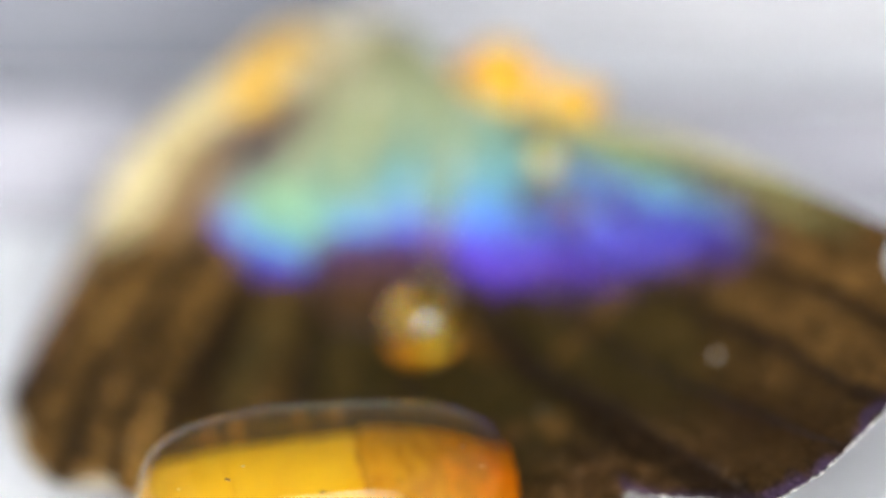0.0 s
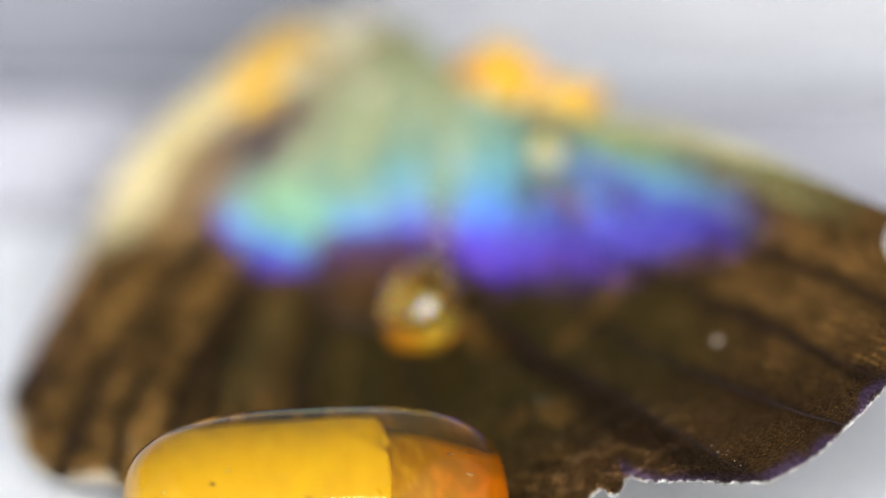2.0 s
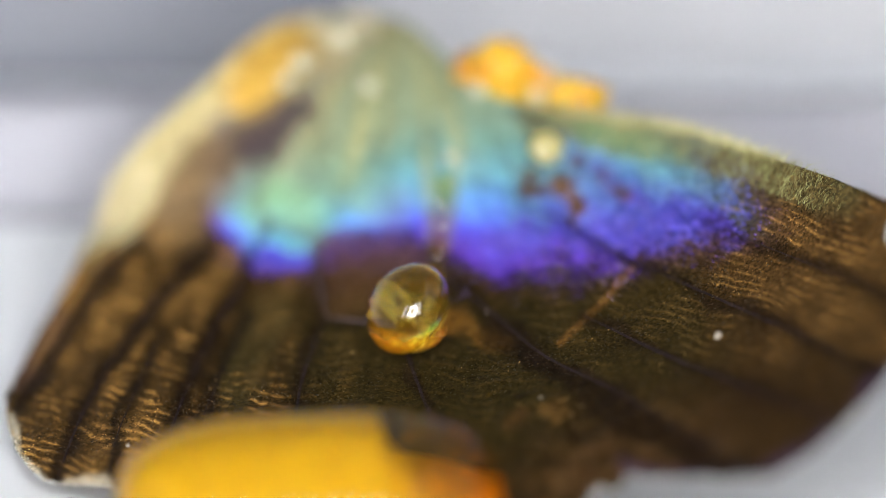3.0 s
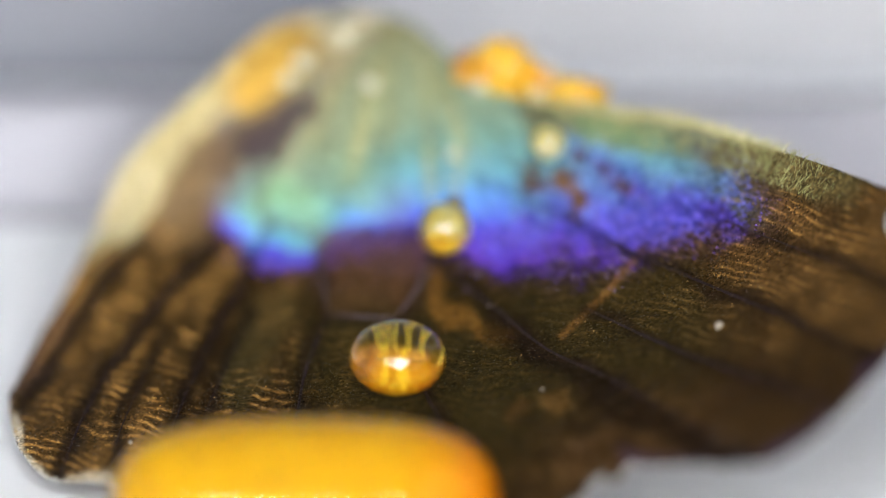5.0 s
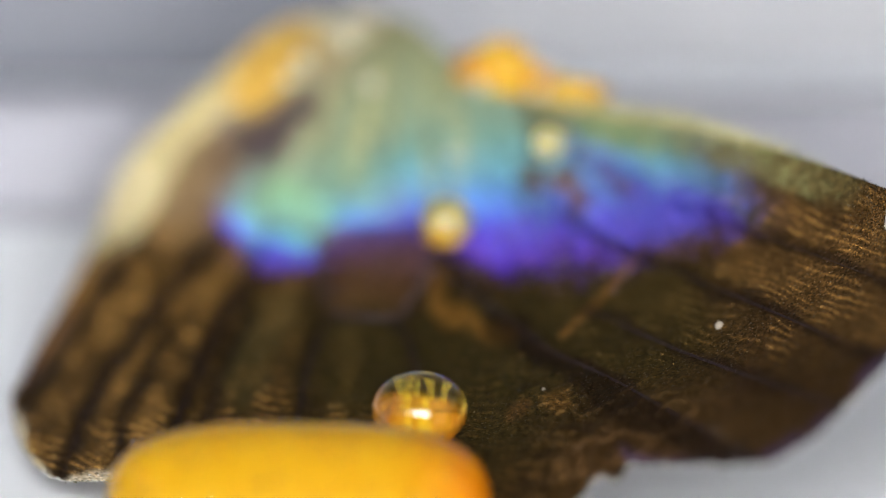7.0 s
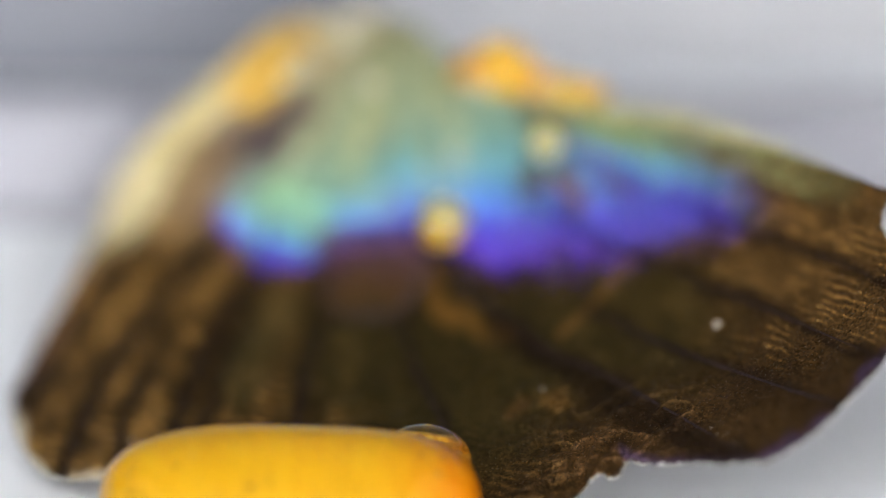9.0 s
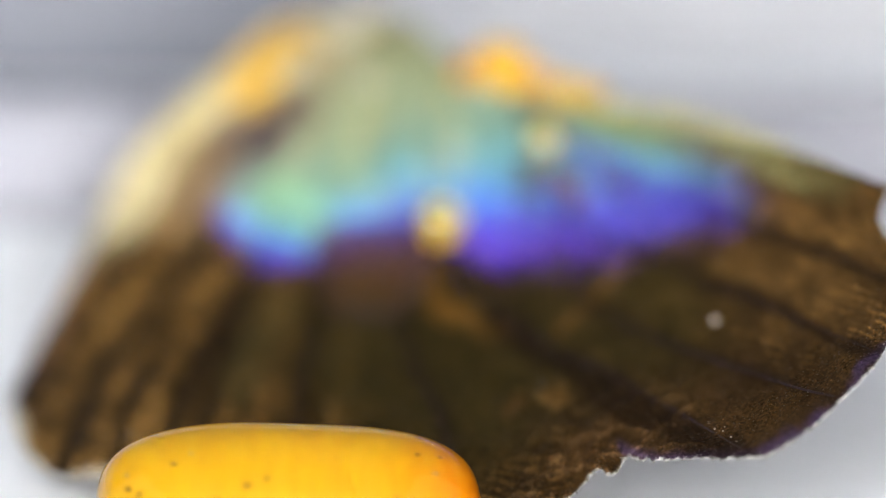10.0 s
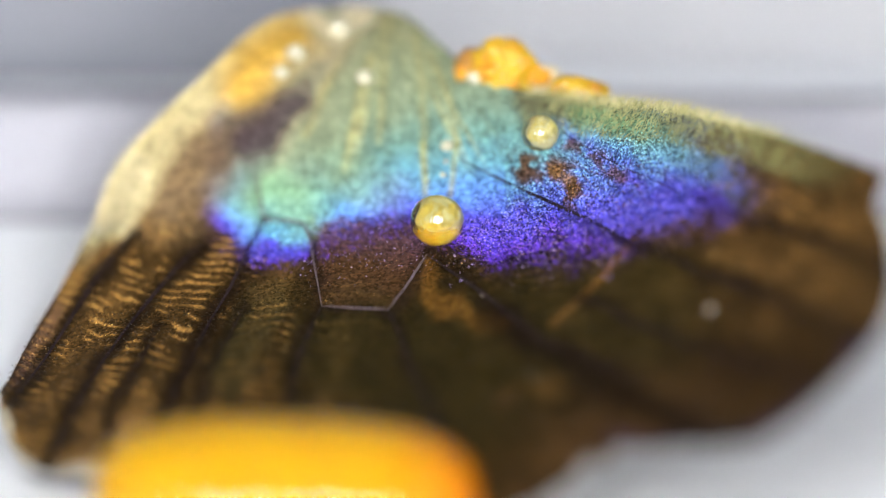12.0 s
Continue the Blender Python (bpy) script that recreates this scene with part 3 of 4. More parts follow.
    lay(0.45 * fade(distance(wx, wy, [(-19.4, -3.2), (-20.6, -5.4), (-21.4, -7.0)]), 0.1, 0.8), srgb(104, 78, 72))
    lay(0.4 * fade(distance(x, y, [(10.0, -0.1), (8.2, -2.3), (6.0, -4.4)]), 0.02, 0.3), srgb(132, 92, 44))
    # dark band that paints the shade of the fold's valley
    lay(0.8 * fade(distance(wx, wy, [(3.0, -3.8), (8.0, -7.3), (14.5, -10.5)]), 0.2, 1.3), srgb(25, 17, 10))
    lay(0.32 * fade(distance(wx, wy, [(5.4, -7.7), (5.9, -7.6)]), 0.1, 0.7), srgb(112, 80, 38))
    lay(0.25 * fade(distance(wx, wy, [(3.8, -8.3), (4.2, -8.2)]), 0.1, 0.7), srgb(116, 80, 42))
    lay(0.75 * fade(distance(wx, wy, [(-4.8, -1.4), (-2.2, -1.1)]), 0.4, 2.6) * (1 - dust), srgb(78, 54, 35))
    lay(0.7 * fade(distance(x, y, LEFT_EDGE), 0.03, 0.4) * fade(y, -3.0, -1.2), srgb(32, 23, 18))
    scar = np.maximum(fade(distance(wx, wy, [(4.7, 4.0), (5.6, 3.4), (6.7, 2.6)]), 0.5, 1.6), 0.9 * fade(distance(wx, wy, [(6.6, 5.0), (8.2, 4.1), (10.3, 2.8)]), 0.1, 0.6))
    lay(0.95 * scar * np.clip(8 * (fractal(x, y, 0.8, 91) - 0.46), 0, 1), srgb(84, 56, 30))
    lay(0.9 * fade(distance(wx, wy, [(5.9, 3.1), (6.8, 2.6)]), 0.2, 0.7), srgb(116, 86, 48))
    lay(0.6 * fade(distance(0.85 * x + 0.15 * wx, y, [(-0.7, 5.0), (-0.65, 2.6), (-0.4, 0.3)]), 0.03, 0.27), srgb(152, 148, 84))
    lay(0.6 * fade(distance(0.85 * x + 0.15 * wx, y, [(0.9, 5.0), (0.7, 2.9), (0.3, 0.3)]), 0.03, 0.27), srgb(152, 148, 84))
    lay(0.8 * fade(distance(wx, wy, [(-6.4, 11.7), (-5.3, 10.9), (-4.1, 11.9)]), 0.2, 0.9), srgb(228, 214, 176))
    lay(0.9 * fade(distance(wx, wy, [(-21.8, -8.7), (-21.0, -10.5), (-19.6, -11.6), (-17.0, -11.7)]), 0.05, 0.5), srgb(196, 184, 160))
    for line, r in VEIN_LINES:
        lay(0.75 * fade(distance(wx, wy, line), 0.02, 2.5 * r + 0.25) * fade(y, -1.0, 4.0), srgb(34, 24, 16))
    return np.clip(col, 0.003, 0.9)


def butterfly_wing():
    wing = tagged(new("butterfly_wing"), label="brown butterfly wing with iridescent blue-violet band and pale hairy edge", category="butterfly wing")
    upper = along([(-21.9, -7.5), (-20.5, -4.5), (-18.8, -1.4), (-17.6, 1.2), (-16.5, 4.0), (-14.3, 6.4), (-12.2, 8.4), (-10.1, 10.4), (-8.4, 11.6), (-6.4, 12.0), (-4.1, 12.1), (-1.8, 11.7), (-0.1, 10.3), (2.2, 8.3), (5.0, 7.5), (8.7, 6.9), (11.9, 6.5), (16.2, 5.3), (19.9, 4.05), (22.7, 2.9)], 900)
    lower = along([(-21.9, -7.5), (-21.8, -9.0), (-21.0, -10.6), (-19.5, -11.6), (-17.0, -11.7), (-14.7, -12.3), (-10.4, -13.3), (-5.3, -14.1), (0.5, -14.4), (4.2, -13.8), (6.2, -12.8), (7.1, -12.1), (7.9, -11.3), (8.4, -11.5), (8.9, -11.3), (9.3, -10.7), (10.3, -10.8), (13.3, -10.7), (15.7, -10.7), (16.7, -10.4), (18.7, -9.1), (20.4, -7.5), (22.2, -5.5), (23.1, -3.0), (22.9, -0.3), (22.2, 1.3), (22.7, 2.9)], 900)
    n, m = 900, 340
    # even spacing along both margins
    def even(line):
        s = np.concatenate([[0], np.cumsum(np.hypot(*np.diff(line, axis=0).T))])
        k = np.linspace(0, s[-1], n)
        return np.column_stack([np.interp(k, s, line[:, 0]), np.interp(k, s, line[:, 1])])
    upper, lower = even(upper), even(lower)
    rag = (fractal(lower[:, 0], lower[:, 1], 0.3, 61) - 0.5) * np.where(lower[:, 0] < -10, 0.12, 0.34)
    rag = rag * np.clip(np.minimum(np.arange(n), n - 1 - np.arange(n)) / 40, 0, 1)
    lower = lower + np.column_stack([rag * 0.5, rag])
    t = np.linspace(0, 1, m)[None, :, None]
    grid = upper[:, None] * (1 - t) + lower[:, None] * t
    x, y = grid[..., 0].ravel(), grid[..., 1].ravel()
    z = relief(x, y)
    top = np.column_stack([x, y, z]) * MM
    shape = top.reshape(n, m, 3)
    normal = np.cross(np.gradient(shape, axis=1), np.gradient(shape, axis=0)).reshape(-1, 3)
    normal /= np.linalg.norm(normal, axis=1)[:, None] + 1e-15
    if normal[:, 2].mean() < 0:
        normal = -normal
    k = np.arange(n * m).reshape(n, m)
    front = np.stack([k[:-1, :-1], k[:-1, 1:], k[1:, 1:], k[1:, :-1]], -1).reshape(-1, 4)
    rim = np.concatenate([k[:, 0], k[-1, 1:], k[-2::-1, -1], k[0, -2:0:-1]])
    total = n * m
    edge = total + np.arange(len(rim))
    sides = np.column_stack([rim, np.roll(rim, -1), np.roll(edge, -1), edge])
    coarse = k[::5, ::5]                           # the underside
    back = np.full(total, -1)
    back[coarse.ravel()] = total + len(rim) + np.arange(coarse.size)
    q = back[coarse]
    under = np.stack([q[:-1, :-1], q[1:, :-1], q[1:, 1:], q[:-1, 1:]], -1).reshape(-1, 4)
    low = top - normal * 0.07 * MM
    colours = pigment(x, y)
    sheet("membrane", np.vstack([top, low[rim], low[coarse.ravel()]]), np.vstack([front, sides, under]), WING, wing,
          colours=np.vstack([colours, colours[rim], colours[coarse.ravel()]]))

    for kind, (line, r) in VEINS.items():
        vein(wing, along(line, 60), r, VEIN_PALE if kind in ("fork", "cross", "inner") else VEIN)
    rng = np.random.RandomState(5)
    # loose and standing scales
    pick = rng.randint(0, total, 300000)
    keep = rng.rand(len(pick)) < np.where(y[pick] > -1.5, np.where((y[pick] > 5.0) | (x[pick] > 14.5), 0.08, np.where((y[pick] > 1.0) & (x[pick] < 3.5), 0.10, 1.0)), np.where(x[pick] < -5, np.where(x[pick] + 0.6 * y[pick] < -20.0, 0.08, 0.3), 0.16))
    pick = pick[keep]
    size = (rng.uniform(0.036, 0.072, len(pick)) * np.where((x[pick] < 0.5) & (y[pick] > -3.5), 0.72, 1.0))[:, None] * MM
    jit = rng.normal(0, 0.06, (len(pick), 3)) * MM
    spin = rng.uniform(0, 2 * math.pi, len(pick))
    tilt = normal[pick] + rng.normal(0, 0.28, (len(pick), 3))
    tilt /= np.linalg.norm(tilt, axis=1)[:, None]
    a = np.cross(tilt, np.column_stack([np.cos(spin), np.sin(spin), spin * 0]))
    a /= np.linalg.norm(a, axis=1)[:, None]
    b = np.cross(tilt, a)
    c = top[pick] + jit * [1, 1, 0] + normal[pick] * 0.045 * MM
    verts = np.stack([c + a * size, c + b * size * 0.7, c - a * size, c - b * size * 0.7], 1).reshape(-1, 3)
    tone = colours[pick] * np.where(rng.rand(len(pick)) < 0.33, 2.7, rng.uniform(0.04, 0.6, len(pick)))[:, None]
    # gold glints on the ripples and lilac sparkle are put into the scales' colour
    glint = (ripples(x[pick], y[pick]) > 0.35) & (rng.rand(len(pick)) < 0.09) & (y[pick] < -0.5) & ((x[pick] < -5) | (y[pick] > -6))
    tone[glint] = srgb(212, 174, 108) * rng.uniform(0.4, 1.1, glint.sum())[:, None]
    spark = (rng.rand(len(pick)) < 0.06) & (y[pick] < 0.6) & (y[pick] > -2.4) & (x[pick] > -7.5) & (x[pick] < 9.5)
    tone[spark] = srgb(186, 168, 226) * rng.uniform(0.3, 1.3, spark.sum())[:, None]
    flakes = sheet("scale_dust", verts, np.arange(len(verts)).reshape(-1, 4), FLAKE, wing, "loose wing scales, some coloured as bright glints", np.repeat(np.clip(tone, 0, 0.85), 4, 0))
    tagged(flakes, kind="stuff")
    # fine hairs on the upper margin
    strands(wing, "hair_fuzz", upper, rng, (3.6, 20.5), 2300, 0.6, HAIR, "fine pale golden hairs", 2.0)
    strands(wing, "hair_fuzz", upper, rng, (4.0, 18.0), 900, 0.75, PALE_HAIR, "long pale golden hairs", 0.3)
    strands(wing, "fringe", lower, rng, (6.2, 23.2), 2200, 0.12, FRINGE, "short whitish fringe scales", 0.06)
    strands(wing, "fringe", lower, rng, (-21.9, -16.5), 700, 0.14, FRINGE, "short whitish fringe scales", 0.06)
    return wing


def vein(wing, line, r, mat):
    bm = bmesh.new()
    z = relief(line[:, 0], line[:, 1]) + 0.5 * r
    rings = []
    for k in range(len(line)):
        a, b = line[max(k - 1, 0)], line[min(k + 1, len(line) - 1)]
        d = (b - a) / (np.hypot(*(b - a)) + 1e-9)
        rr = r * (1.15 - 0.5 * k / len(line)) * (0.25 + 0.75 * min(1.0, k / 14, (len(line) - 1 - k) / 8))
        ring = []
        for j in range(8):
            q = 2 * math.pi * j / 8
            ring.append(bm.verts.new(((line[k, 0] - d[1] * rr * math.cos(q)) * MM, (line[k, 1] + d[0] * rr * math.cos(q)) * MM, (z[k] + rr * 0.8 * math.sin(q)) * MM)))
        rings.append(ring)
    for a, b in zip(rings, rings[1:]):
        for j in range(8):
            bm.faces.new((a[j - 1], a[j], b[j], b[j - 1]))
    bm.faces.new(rings[0])
    bm.faces.new(rings[-1][::-1])
    bmesh.ops.recalc_face_normals(bm, faces=bm.faces)
    part("vein", bm, mat, wing)


def strands(wing, name, margin, rng, reach, count, length, mat, label, depth):
    """Thin curved blades that stand on a stretch of the margin."""
    x0, x1 = reach
    sel = np.where((margin[:, 0] > x0) & (margin[:, 0] < x1))[0]
    k = sel[np.minimum((rng.beta(*((2.0, 2.2) if name == "hair_fuzz" else (1.3, 1.6)), count) * len(sel)).astype(int), len(sel) - 1)]
    side = 1 if name == "hair_fuzz" else -1
    root = margin[k] + rng.normal(0, 0.04, (count, 2)) + np.column_stack([np.zeros(count), -side * rng.rand(count) ** 1.5 * depth])
    z = relief(root[:, 0], root[:, 1])
    ln = length * rng.uniform(0.5, 1.2, count)
    lean = rng.normal(0, 0.45, count) + (0.3 if side > 0 else 0.0)
    out = np.column_stack([np.sin(lean), side * np.cos(lean), rng.uniform(0.0, 0.9, count)])
    width = 0.010 if side > 0 else 0.03
    verts = []
    for s, w in ((0, 1.0), (0.5, 0.8), (1.0, 0.25)):
        p = np.column_stack([root, z]) + out * (ln * s)[:, None] + np.column_stack([(ln * s * s) * 0.35, -side * ln * s * s * 0.2, 0 * ln])
        off = np.column_stack([np.cos(lean), -np.sin(lean), 0.4 * np.ones(count)]) * (width * w)
        verts += [p - off, p + off]
    verts = np.stack(verts, 1).reshape(-1, 3) * MM
    base = np.arange(count)[:, None] * 6
    faces = np.vstack([base + [0, 1, 3, 2], base + [2, 3, 5, 4]])
    tagged(sheet(name, verts, faces, mat, wing, label), kind="stuff")


# ---- water, amber and crumbs ----
def water_drop(name_label, rx, ry, rz, mat=None, fill=()):
    """A drop of water, a little flattened towards its foot."""
    mat = mat or WATER
    bm = bmesh.new()
    bmesh.ops.create_icosphere(bm, subdivisions=5, radius=1.0)
    for v in bm.verts:
        p = v.co
        s = 1 + 0.03 * p.y
        v.co = (p.x * rx * MM * s, p.y * ry * MM * (1.0 if p.y > 0 else 0.94), p.z * rz * MM * s)
    drop = part("water_drop", bm, mat)
    drop.visible_shadow = mat is PALE_WATER
    matter = []
    # added inner bodies imitate the refracted light in the drop
    for k, (inner, top, low, size, slope, shift) in enumerate(fill):
        bm = bmesh.new()
        bmesh.ops.create_icosphere(bm, subdivisions=5, radius=1.0)
        for v in bm.verts:
            p = v.co * (1 + (0.2 * noise.noise(v.co * 1.9 + Vector((rx * 5, k, 0))) if slope == 0 else 0))
            y = min(max(p.y, low), top + slope * p.z + 0.10 * noise.noise(p * 1.6 + Vector((rx * 9, 0, k))))
            v.co = (p.x * rx * size * MM, y * ry * size * MM, p.z * rz * size * MM)
        matter.append(part("painted_glow", bm, inner, drop, "golden body painted as light gathered in the drop"))
        matter[-1].location = Vector(shift) * MM
    tagged(drop, label=name_label, category="water drop")
    return (drop, *matter)


stone_cores = []


def amber_stone():
    """A polished oval stone with small flecks in its surface."""
    stone = tagged(new("amber_stone"), label="polished oval amber cabochon, glossy yellow turning orange at one end", category="amber stone")

    def oval(rx, ry, rz, power, sub, cut, start):
        bm = bmesh.new()
        bmesh.ops.create_icosphere(bm, subdivisions=sub, radius=1.0)
        for v in bm.verts:
            p = v.co.normalized()
            flat = (abs(p.x) ** power + math.hypot(p.y, p.z) ** power) ** (-1 / power)
            q = p * flat
            wob = 1 + 0.02 * noise.noise(q * 1.3)
            x = q.x * rx * wob
            y = q.y * ry * wob
            z = q.z * rz * wob * (1 - 0.05 * q.x)
            edge = 0.3 * math.sin(q.z * 2.4 + 0.6) + 0.3 * q.y + 0.35 * noise.noise(q * 1.5)
            if cut:
                edge += 0.5 * noise.noise(q * 1.5) + 0.4 * noise.noise(q * 3.5)
            if cut and x > cut + edge:
                x = cut + edge + (x - cut - edge) * 0.16
            if start and x < start + edge:
                x = start + edge + (x - start - edge) * 0.01
            v.co = (x * MM, y * MM, max(z, -rz * 0.93) * MM)
        return bm
    shell = part("shell", oval(9.75, 5.6, 4.6, 3.0, 6, None, None), AMBER_CLEAR, stone, "clear glossy amber, orange at one end")
    shell.visible_shadow = False
    part("heart", oval(9.0, 4.1, 2.3, 3.0, 5, None, 1.4), AMBER_DEEP, stone, "deep orange cloudy amber").location = (0, 0, -1.8 * MM)
    # two added yellow cores imitate the bright tray refracted in clear amber
    stone_cores.append(part("core", oval(8.9, 4.1, 2.4, 3.2, 5, 2.5, None), AMBER_YELLOW, stone, "opaque bright yellow body standing in for refracted light"))
    stone_cores.append(part("core", oval(8.85, 3.7, 2.2, 3.0, 5, None, 1.0), AMBER_YELLOW, stone, "opaque bright yellow body standing in for refracted light"))
    rng = random.Random(4)
    for k in range(16):                            # flecks between core and shell
        a, b = rng.uniform(-1.1, 0.9), rng.uniform(0.1, 1.25)
        d = Vector((1.5 * math.sin(a), -math.cos(b), math.sin(b))).normalized()
        flat = (abs(d.x) ** 3.0 + math.hypot(d.y, d.z) ** 3.0) ** (-1 / 3.0)
        bm = bmesh.new()
        bmesh.ops.create_icosphere(bm, subdivisions=2, radius=rng.uniform(0.04, 0.1) * MM)
        for v in bm.verts:
            v.co.x *= 2.2
        ob = part("inclusion", bm, SPECK if k % 3 else GRAIN, stone)
        ob.location = Vector((d.x * 9.75, d.y * 5.6, d.z * 4.6)) * flat * 0.95 * MM
        ob.rotation_euler = (0, rng.uniform(-0.5, 0.5), 0)
    return stone


def amber_chip(x, y, r, h, seed, label, mat):
    """A rough, crumbly amber chip that stands on the tray."""
    bm = bmesh.new()
    bmesh.ops.create_icosphere(bm, subdivisions=5, radius=1.0)
    off = Vector((seed * 3.1, seed, -seed))
    for v in bm.verts:
        p = v.co.copy()
        q = Vector((p.x, p.y, max(p.z, -0.2)))
        k = (1.0 if p.z > -0.2 else max(1.0 / max(q.length, 0.3), 0.8)) * (1 + 0.18 * noise.noise(q * 1.6 + off) + 0.14 * noise.noise(q * 4 + off) + 0.1 * noise.noise(q * 9 + off))
        z = h - r + p.z * k * r if p.z > -0.2 else (h - 1.2 * r) * (1 + (p.z + 0.2) / 0.8)
        v.co = (p.x * k * r * MM, p.y * k * r * 0.8 * MM, max(z, 0) * MM)
    ob = tagged(part("amber_chip", bm, mat), label=label, category="amber chip", group="amber chips behind the wing")
    ob.location = (x * MM, y * MM, 0)
    rng = random.Random(seed)
    for k in range(6):                             # crumbs that cling to its face and crest
        a = rng.uniform(-2.6, -0.4)
        bm = bmesh.new()
        size = rng.uniform(0.22, 0.42)
        bmesh.ops.create_icosphere(bm, subdivisions=3, radius=size * MM)
        for v in bm.verts:
            v.co *= 1 + 0.5 * noise.noise(v.co * 1400 + off + Vector((k, 0, 0)))
        crumb = part("crumb", bm, CRUMB, ob, "deep orange crumb")
        high = rng.uniform(-0.2, 0.8)
        crumb.location = Vector((math.cos(a) * r * 0.9 * math.cos(high), math.sin(a) * r * 0.72 * math.cos(high), h - r + r * 0.9 * math.sin(high))) * MM
    return ob


def grain(r, seed):
    bm = bmesh.new()
    bmesh.ops.create_icosphere(bm, subdivisions=3, radius=1.0)
    for v in bm.verts:
        v.co = v.co * (r * MM * (1 + 0.6 * noise.noise(v.co * 1.9 + Vector((seed, 0, seed))))) * (1.0 + 0.4 * v.co.x)
    return tagged(part("grain", bm, GRAIN), label="tiny whitish grain of dust on the wing", category="grain", group="grains on the wing")


wing = butterfly_wing()
stone = amber_stone()
big_drop, big_glow = water_drop("large clear golden water drop rolling down the wing", 2.45, 1.95, 2.4, fill=[(ORANGE_GLOW, -0.07, -1, 0.84, 0.45, (0, -0.02, 0))])
small_drop, *_ = water_drop("small round water drop on the vein fork", 1.38, 1.34, 1.38, mat=GOLD_WATER, fill=[(GOLD_GLOW, 0.05, -1, 0.86, 0.3, (0, 0, 0)), (PALE_GLOW, 1, -1, 0.62, 0, (0.08, 0.24, -0.15))])
high_drop, *_ = water_drop("small round water drop on the blue field", 0.95, 0.93, 0.95, mat=CLEAR_WATER, fill=[(LEMON_GLOW, 1, -1, 0.68, 0, (0.14, 0.10, 0))])
threads = [water_drop("stretched thread of clear golden water on the wing", 0.60, 1.10, 0.5)[0] for _ in range(4)]
amber_chip(3.1, 9.5, 1.7, 13.25, 3, "bright yellow-orange rough amber chip behind the wing", CHIP)
amber_chip(6.7, 7.6, 1.6, 12.1, 5, "brown-orange crumbly amber chip leaning at the wing", CHIP)
amber_chip(1.5, 9.9, 0.95, 12.5, 8, "dark brown-orange amber chip behind the wing", BROWN_CHIP)
amber_chip(5.2, 9.2, 0.8, 11.9, 11, "pale cream crumbly chip between two amber chips", PALE_CHIP)
BEADS = [(-5.1, 10.6, 0.55), (-3.7, 8.2, 0.45), (1.9, 8.1, 0.42), (-7.3, 9.5, 0.50), (-8.0, 8.6, 0.40), (0.5, 4.7, 0.34), (0.3, 3.3, 0.16)]
beads = []
for x, y, r in BEADS:
    b, = water_drop("tiny blurred water bead near the wing root", r, r * 0.9, r, mat=PALE_WATER)
    beads.append((b, x, y, r * 0.8))
GRAINS = [(13.9, -3.9, 0.19), (2.3, -2.9, 0.06), (2.8, -3.1, 0.05), (0.4, 4.0, 0.12), (5.0, -7.1, 0.08), (-15.8, -9.8, 0.10), (13.5, -9.0, 0.04), (13.8, -9.3, 0.04), (14.2, -9.4, 0.03), (14.6, -9.7, 0.04), (14.9, -9.9, 0.03), (14.3, -9.2, 0.03)]
grains = [(grain(r, 3 * k), x, y, 0.4 * r) for k, (x, y, r) in enumerate(GRAINS)]


# ---- what moves ----
WING_ROWS = [   # seconds, shift in millimetres, turn in degrees: the wing lifts slowly as it dries
    (0, -0.23, -0.66, 1.69, 1.96, -2.2),
    (0.5, -0.23, -0.55, 1.47, 1.9, -2),
    (1, -0.16, -0.48, 1.07, 1.49, -1.68),
    (1.5, -0.15, -0.42, 0.83, 1.43, -1.6),
    (2, -0.13, -0.34, 0.78, 1.15, -1.34),
    (2.5, -0.21, -0.31, 0.79, 1.1, -1.1),
    (3, -0.14, -0.22, 0.6, 0.58, -0.69),
    (5, -0.01, -0.01, 0.04, 0.05, -0.08),
    (5.5, 0, 0, 0, -0, 0),
    (6, 0.03, -0.01, 0.05, -0.04, -0.06),
    (6.5, 0.02, 0.01, 0.15, 0.12, -0.06),
    (7, 0.04, 0.01, 0.14, 0.11, -0.04),
    (9, -0.03, 0.04, 0.19, 0.12, -0.01),
    (9.5, -0.06, 0.08, 0.19, 0.09, 0.14),
    (10, -0.08, 0.18, 0.09, 0, 0.16),
    (10.5, -0.09, 0.25, 0.02, -0.11, 0.22),
    (11, -0.14, 0.27, -0.15, -0.43, 0.34),
    (11.5, -0.22, 0.38, -0.52, -0.95, 0.54),
    (12, -0.31, 0.44, -0.87, -1.05, 0.52),
]
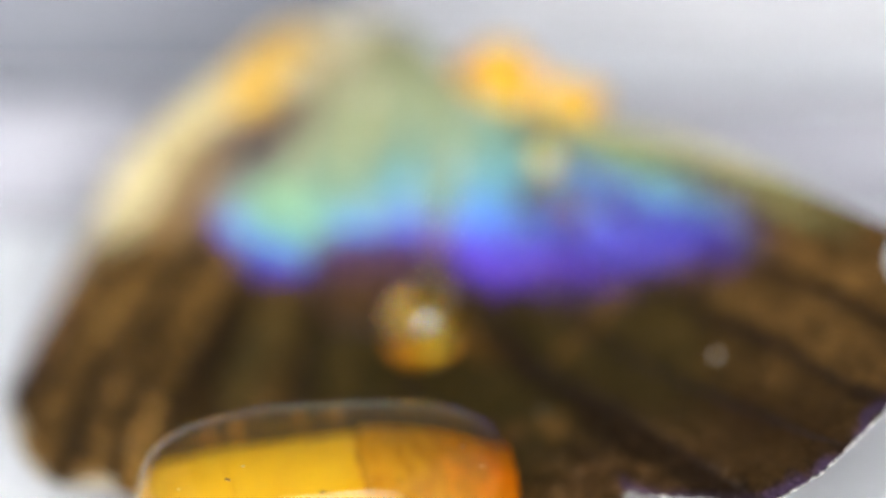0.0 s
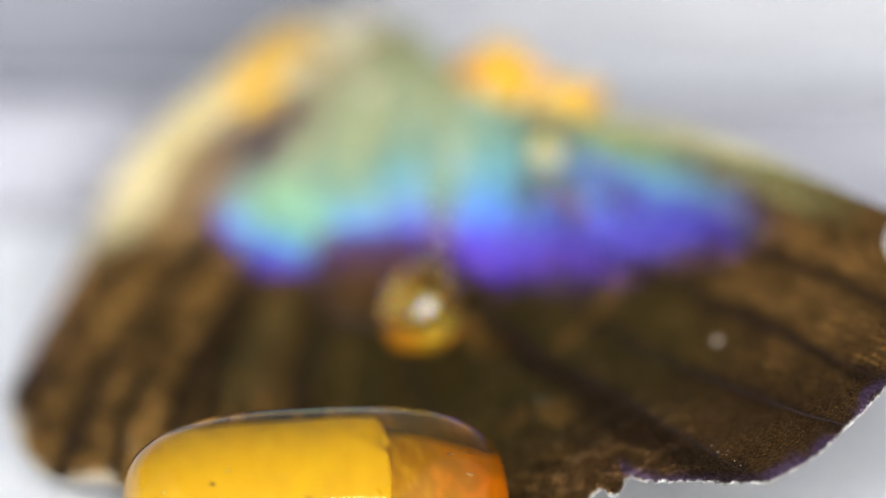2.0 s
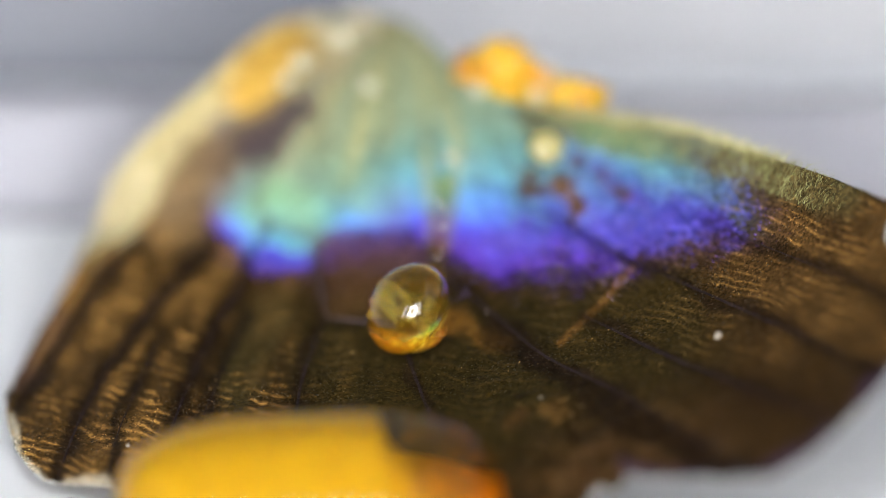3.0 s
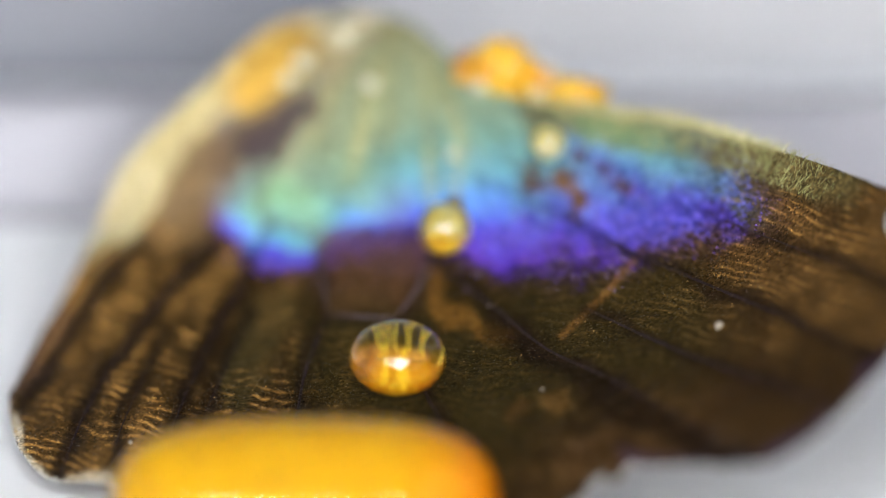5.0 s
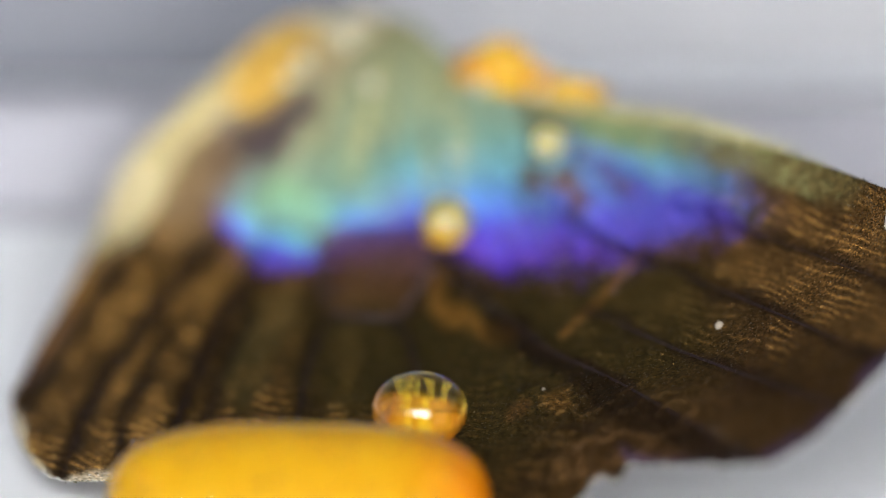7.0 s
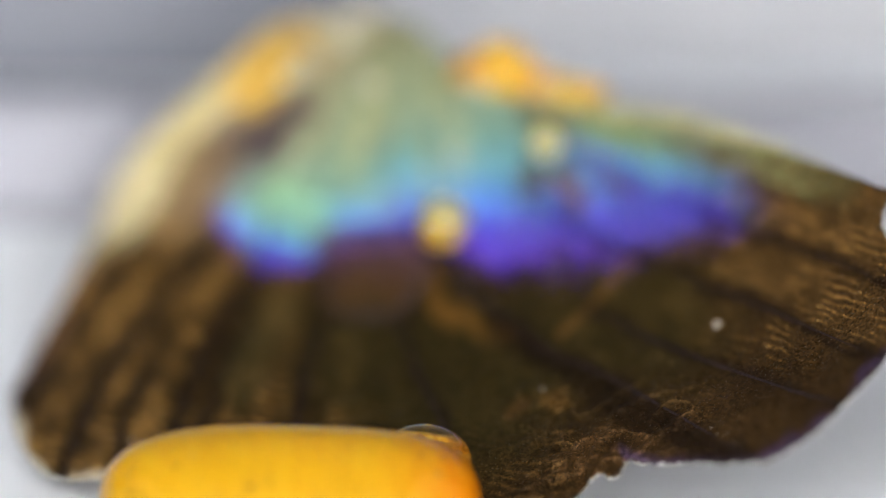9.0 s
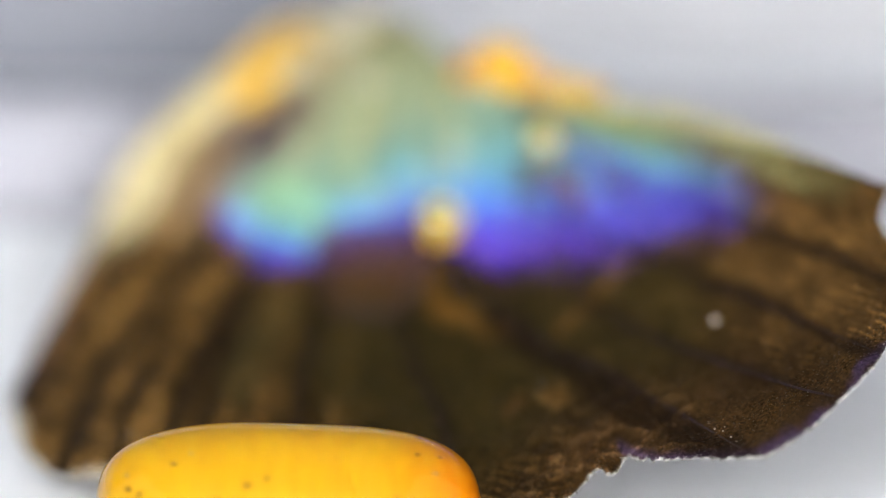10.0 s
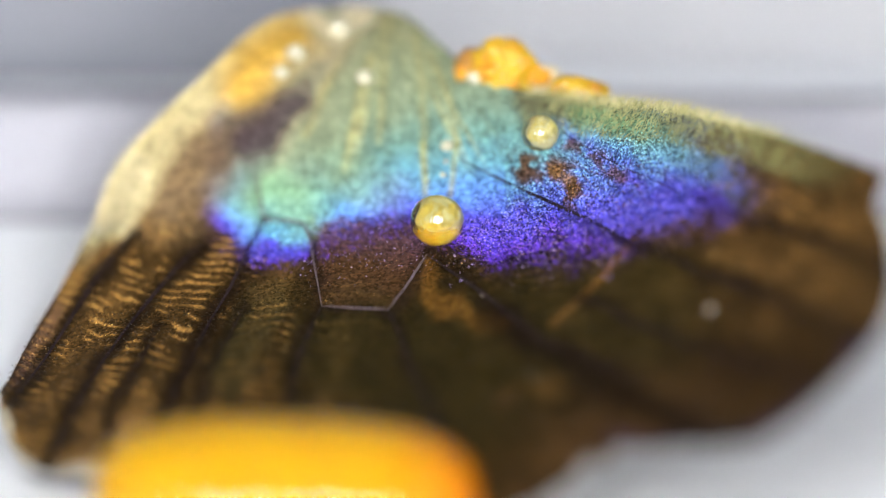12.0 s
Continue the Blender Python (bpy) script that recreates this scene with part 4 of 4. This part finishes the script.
BIG_ROWS = [(0, -1.04, -3.71, 8.84, 19, 58), (0.5, -1.04, -3.13, 7.77, 20, 58), (1, -1.04, -2.9, 7.35, 20, 58), (1.5, -1.04, -2.89, 7.35, 20, 58), (2, -1.13, -2.98, 7.47, 20, 58), (2.5, -1.5, -3.27, 7.87, 20, 58), (3, -1.72, -3.07, 8.05, 20, 58), (3.2, -1.77, -3.03, 7.98, 20, 58), (3.6, -2.06, -3.4, 8.58, 19, 40), (4.2, -2.4, -4.32, 10.25, 19, 12), (4.8, -2.34, -5.17, 11.98, 19, 0), (5, -2.28, -5.56, 12.8, 19, 0), (5.5, -1.97, -6.39, 14.56, 19, 0), (6, -1.63, -7.1, 16.08, 19, 0), (6.5, -1.37, -7.67, 17.25, 20, 0), (7, -1.17, -8.16, 18.2, 20, 0), (7.2, -1.11, -8.39, 18.63, 21, 0), (8, -1, -9.39, 20.32, 23, 0), (8.8, -0.91, -10.48, 21.89, 27, 0), (9, -0.97, -10.88, 22.36, 29, 0), (9.2, -1.4, -11.45, 22.85, 32, 0), (9.5, -2.69, -12.15, 23.14, 36, 0), (10, -3.2, -12.44, 23.24, 38, 0), (12, -3.27, -12.3, 23.26, 38, 0)]
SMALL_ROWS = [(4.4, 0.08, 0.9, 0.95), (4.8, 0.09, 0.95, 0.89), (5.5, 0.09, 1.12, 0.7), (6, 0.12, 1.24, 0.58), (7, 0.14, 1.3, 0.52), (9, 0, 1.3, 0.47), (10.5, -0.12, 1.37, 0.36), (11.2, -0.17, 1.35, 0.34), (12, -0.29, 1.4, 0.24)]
STONE_ROWS = [(0, -5.8, -26.11, 11), (0.5, -5.94, -26.31, 10), (1, -6.07, -26.42, 10), (1.5, -6.21, -26.49, 9), (2, -6.38, -26.73, 9), (2.5, -6.54, -27.1, 9), (3, -6.63, -27.12, 8), (5.5, -6.91, -27.89, 4), (7.2, -7.22, -28.34, 2), (9.5, -7.68, -28.71, 1), (10.5, -7.74, -28.38, 0), (11.2, -7.7, -28.12, 0), (12, -7.76, -27.48, 0)]
CORE_ROWS = [(0, -0.3, -2.0), (1, 0, -1.8), (2, 0, -1.2), (2.5, 0, -0.8), (3.2, 0, -0.1), (4.4, 0, 0.9), (12, 0, 1.0)]
SPREAD_ROWS = [(0, -6.1, -1.8), (1, -5.8, -1.75), (2, -5.8, -1.4), (2.5, -5.0, -0.9), (3.2, -3.4, 0.0), (4.4, -1.5, 0.85), (5.2, 0, 1.06), (12, 0, 1.06)]


def motions():
    turns = [(t, at(x, y, 0, rx, ry, rz)) for t, x, y, rx, ry, rz in WING_ROWS]
    walk(wing, turns)
    # what rests on the wing goes with it
    for ob, x, y, lift in [(high_drop, *(5.66, 4.72), 0.0)] + beads + grains:
        p = np.array([x, y])
        z = float(relief(p[:1], p[1:])[0])
        d = 0.2
        nx = float(relief(p[:1] - d, p[1:])[0] - relief(p[:1] + d, p[1:])[0]) / (2 * d)
        ny = float(relief(p[:1], p[1:] - d)[0] - relief(p[:1], p[1:] + d)[0]) / (2 * d)
        up = Vector((nx, ny, 1)).normalized()
        r = lift or 1.08
        walk(ob, [(t, m @ Matrix.Translation((Vector((x, y, z)) + up * r) * MM)) for t, m in turns])
    walk(big_drop, [(t, at(x, y, z, tip, 0, lean)) for t, x, y, z, tip, lean in BIG_ROWS])
    walk(big_glow, [(t, pose(-0.55 * MM * math.sin(radians(lean)) * sink, -0.55 * MM * math.cos(radians(lean)) * sink, 0, 0, 0, -lean)) for t, x, y, z, tip, lean in BIG_ROWS for sink in [min(1, lean / 58)]])   # it stays at the bottom
    # the thread of water lies up the wing at first, then draws together into the small drop
    small = {t: Vector((x, y, z)) for t, x, y, z in SMALL_ROWS}
    for k, ob in enumerate(threads):
        x, y = -0.15 + 0.12 * k, -0.9 + 1.35 * k
        low, high = (float(relief(np.array([x]), np.array([y + d]))[0]) for d in (-0.3, 0.3))
        slope = math.degrees(math.atan2(high - low, 0.6))
        rows = [(t, m @ pose(x * MM, y * MM, ((low + high) / 2 + 0.35) * MM, slope, 0, -5)) for t, m in turns if t <= 3.0]
        rows.append((3.2, rows[-1][1]))
        for t, reach in ((4.4, 1.0), (5.0, 0.9), (6.0, 0.75), (7.0, 0.5), (9.0, 0.1), (12.0, 0.0)):
            p = Vector([np.interp(t, list(small), [v[j] for v in small.values()]) for j in range(3)])
            rows.append((t, at(p.x + 0.15 * reach * k, p.y + (0.30 * k - 0.1) * reach, p.z - 0.1 * k * reach - 1.5 * (1 - reach), slope * reach, 0, -5)))
        walk(ob, rows)
    # the small drop starts hidden under the wing and rises through it, imitating swelling
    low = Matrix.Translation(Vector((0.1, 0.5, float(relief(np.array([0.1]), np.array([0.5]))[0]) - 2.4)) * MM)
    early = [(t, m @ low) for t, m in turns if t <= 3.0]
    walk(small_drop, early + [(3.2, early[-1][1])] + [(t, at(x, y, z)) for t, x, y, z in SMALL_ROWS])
    roll = lambda t: float(np.interp(t, [2.5, 4.0], [0, -18]))      # it rocks back a little as it settles
    walk(stone, [(t, pose(x * MM, y * MM, (4.3 - 0.01 * roll(t)) * MM, roll(t), 0, turn)) for t, x, y, turn in STONE_ROWS])
    # the opaque cores rise and slide towards the clear end, imitating a changing refraction
    walk(stone_cores[0], [(t, pose(x * MM, 0, z * MM)) for t, x, z in CORE_ROWS])
    walk(stone_cores[1], [(t, pose(x * MM, 0, z * MM)) for t, x, z in SPREAD_ROWS])


motions()
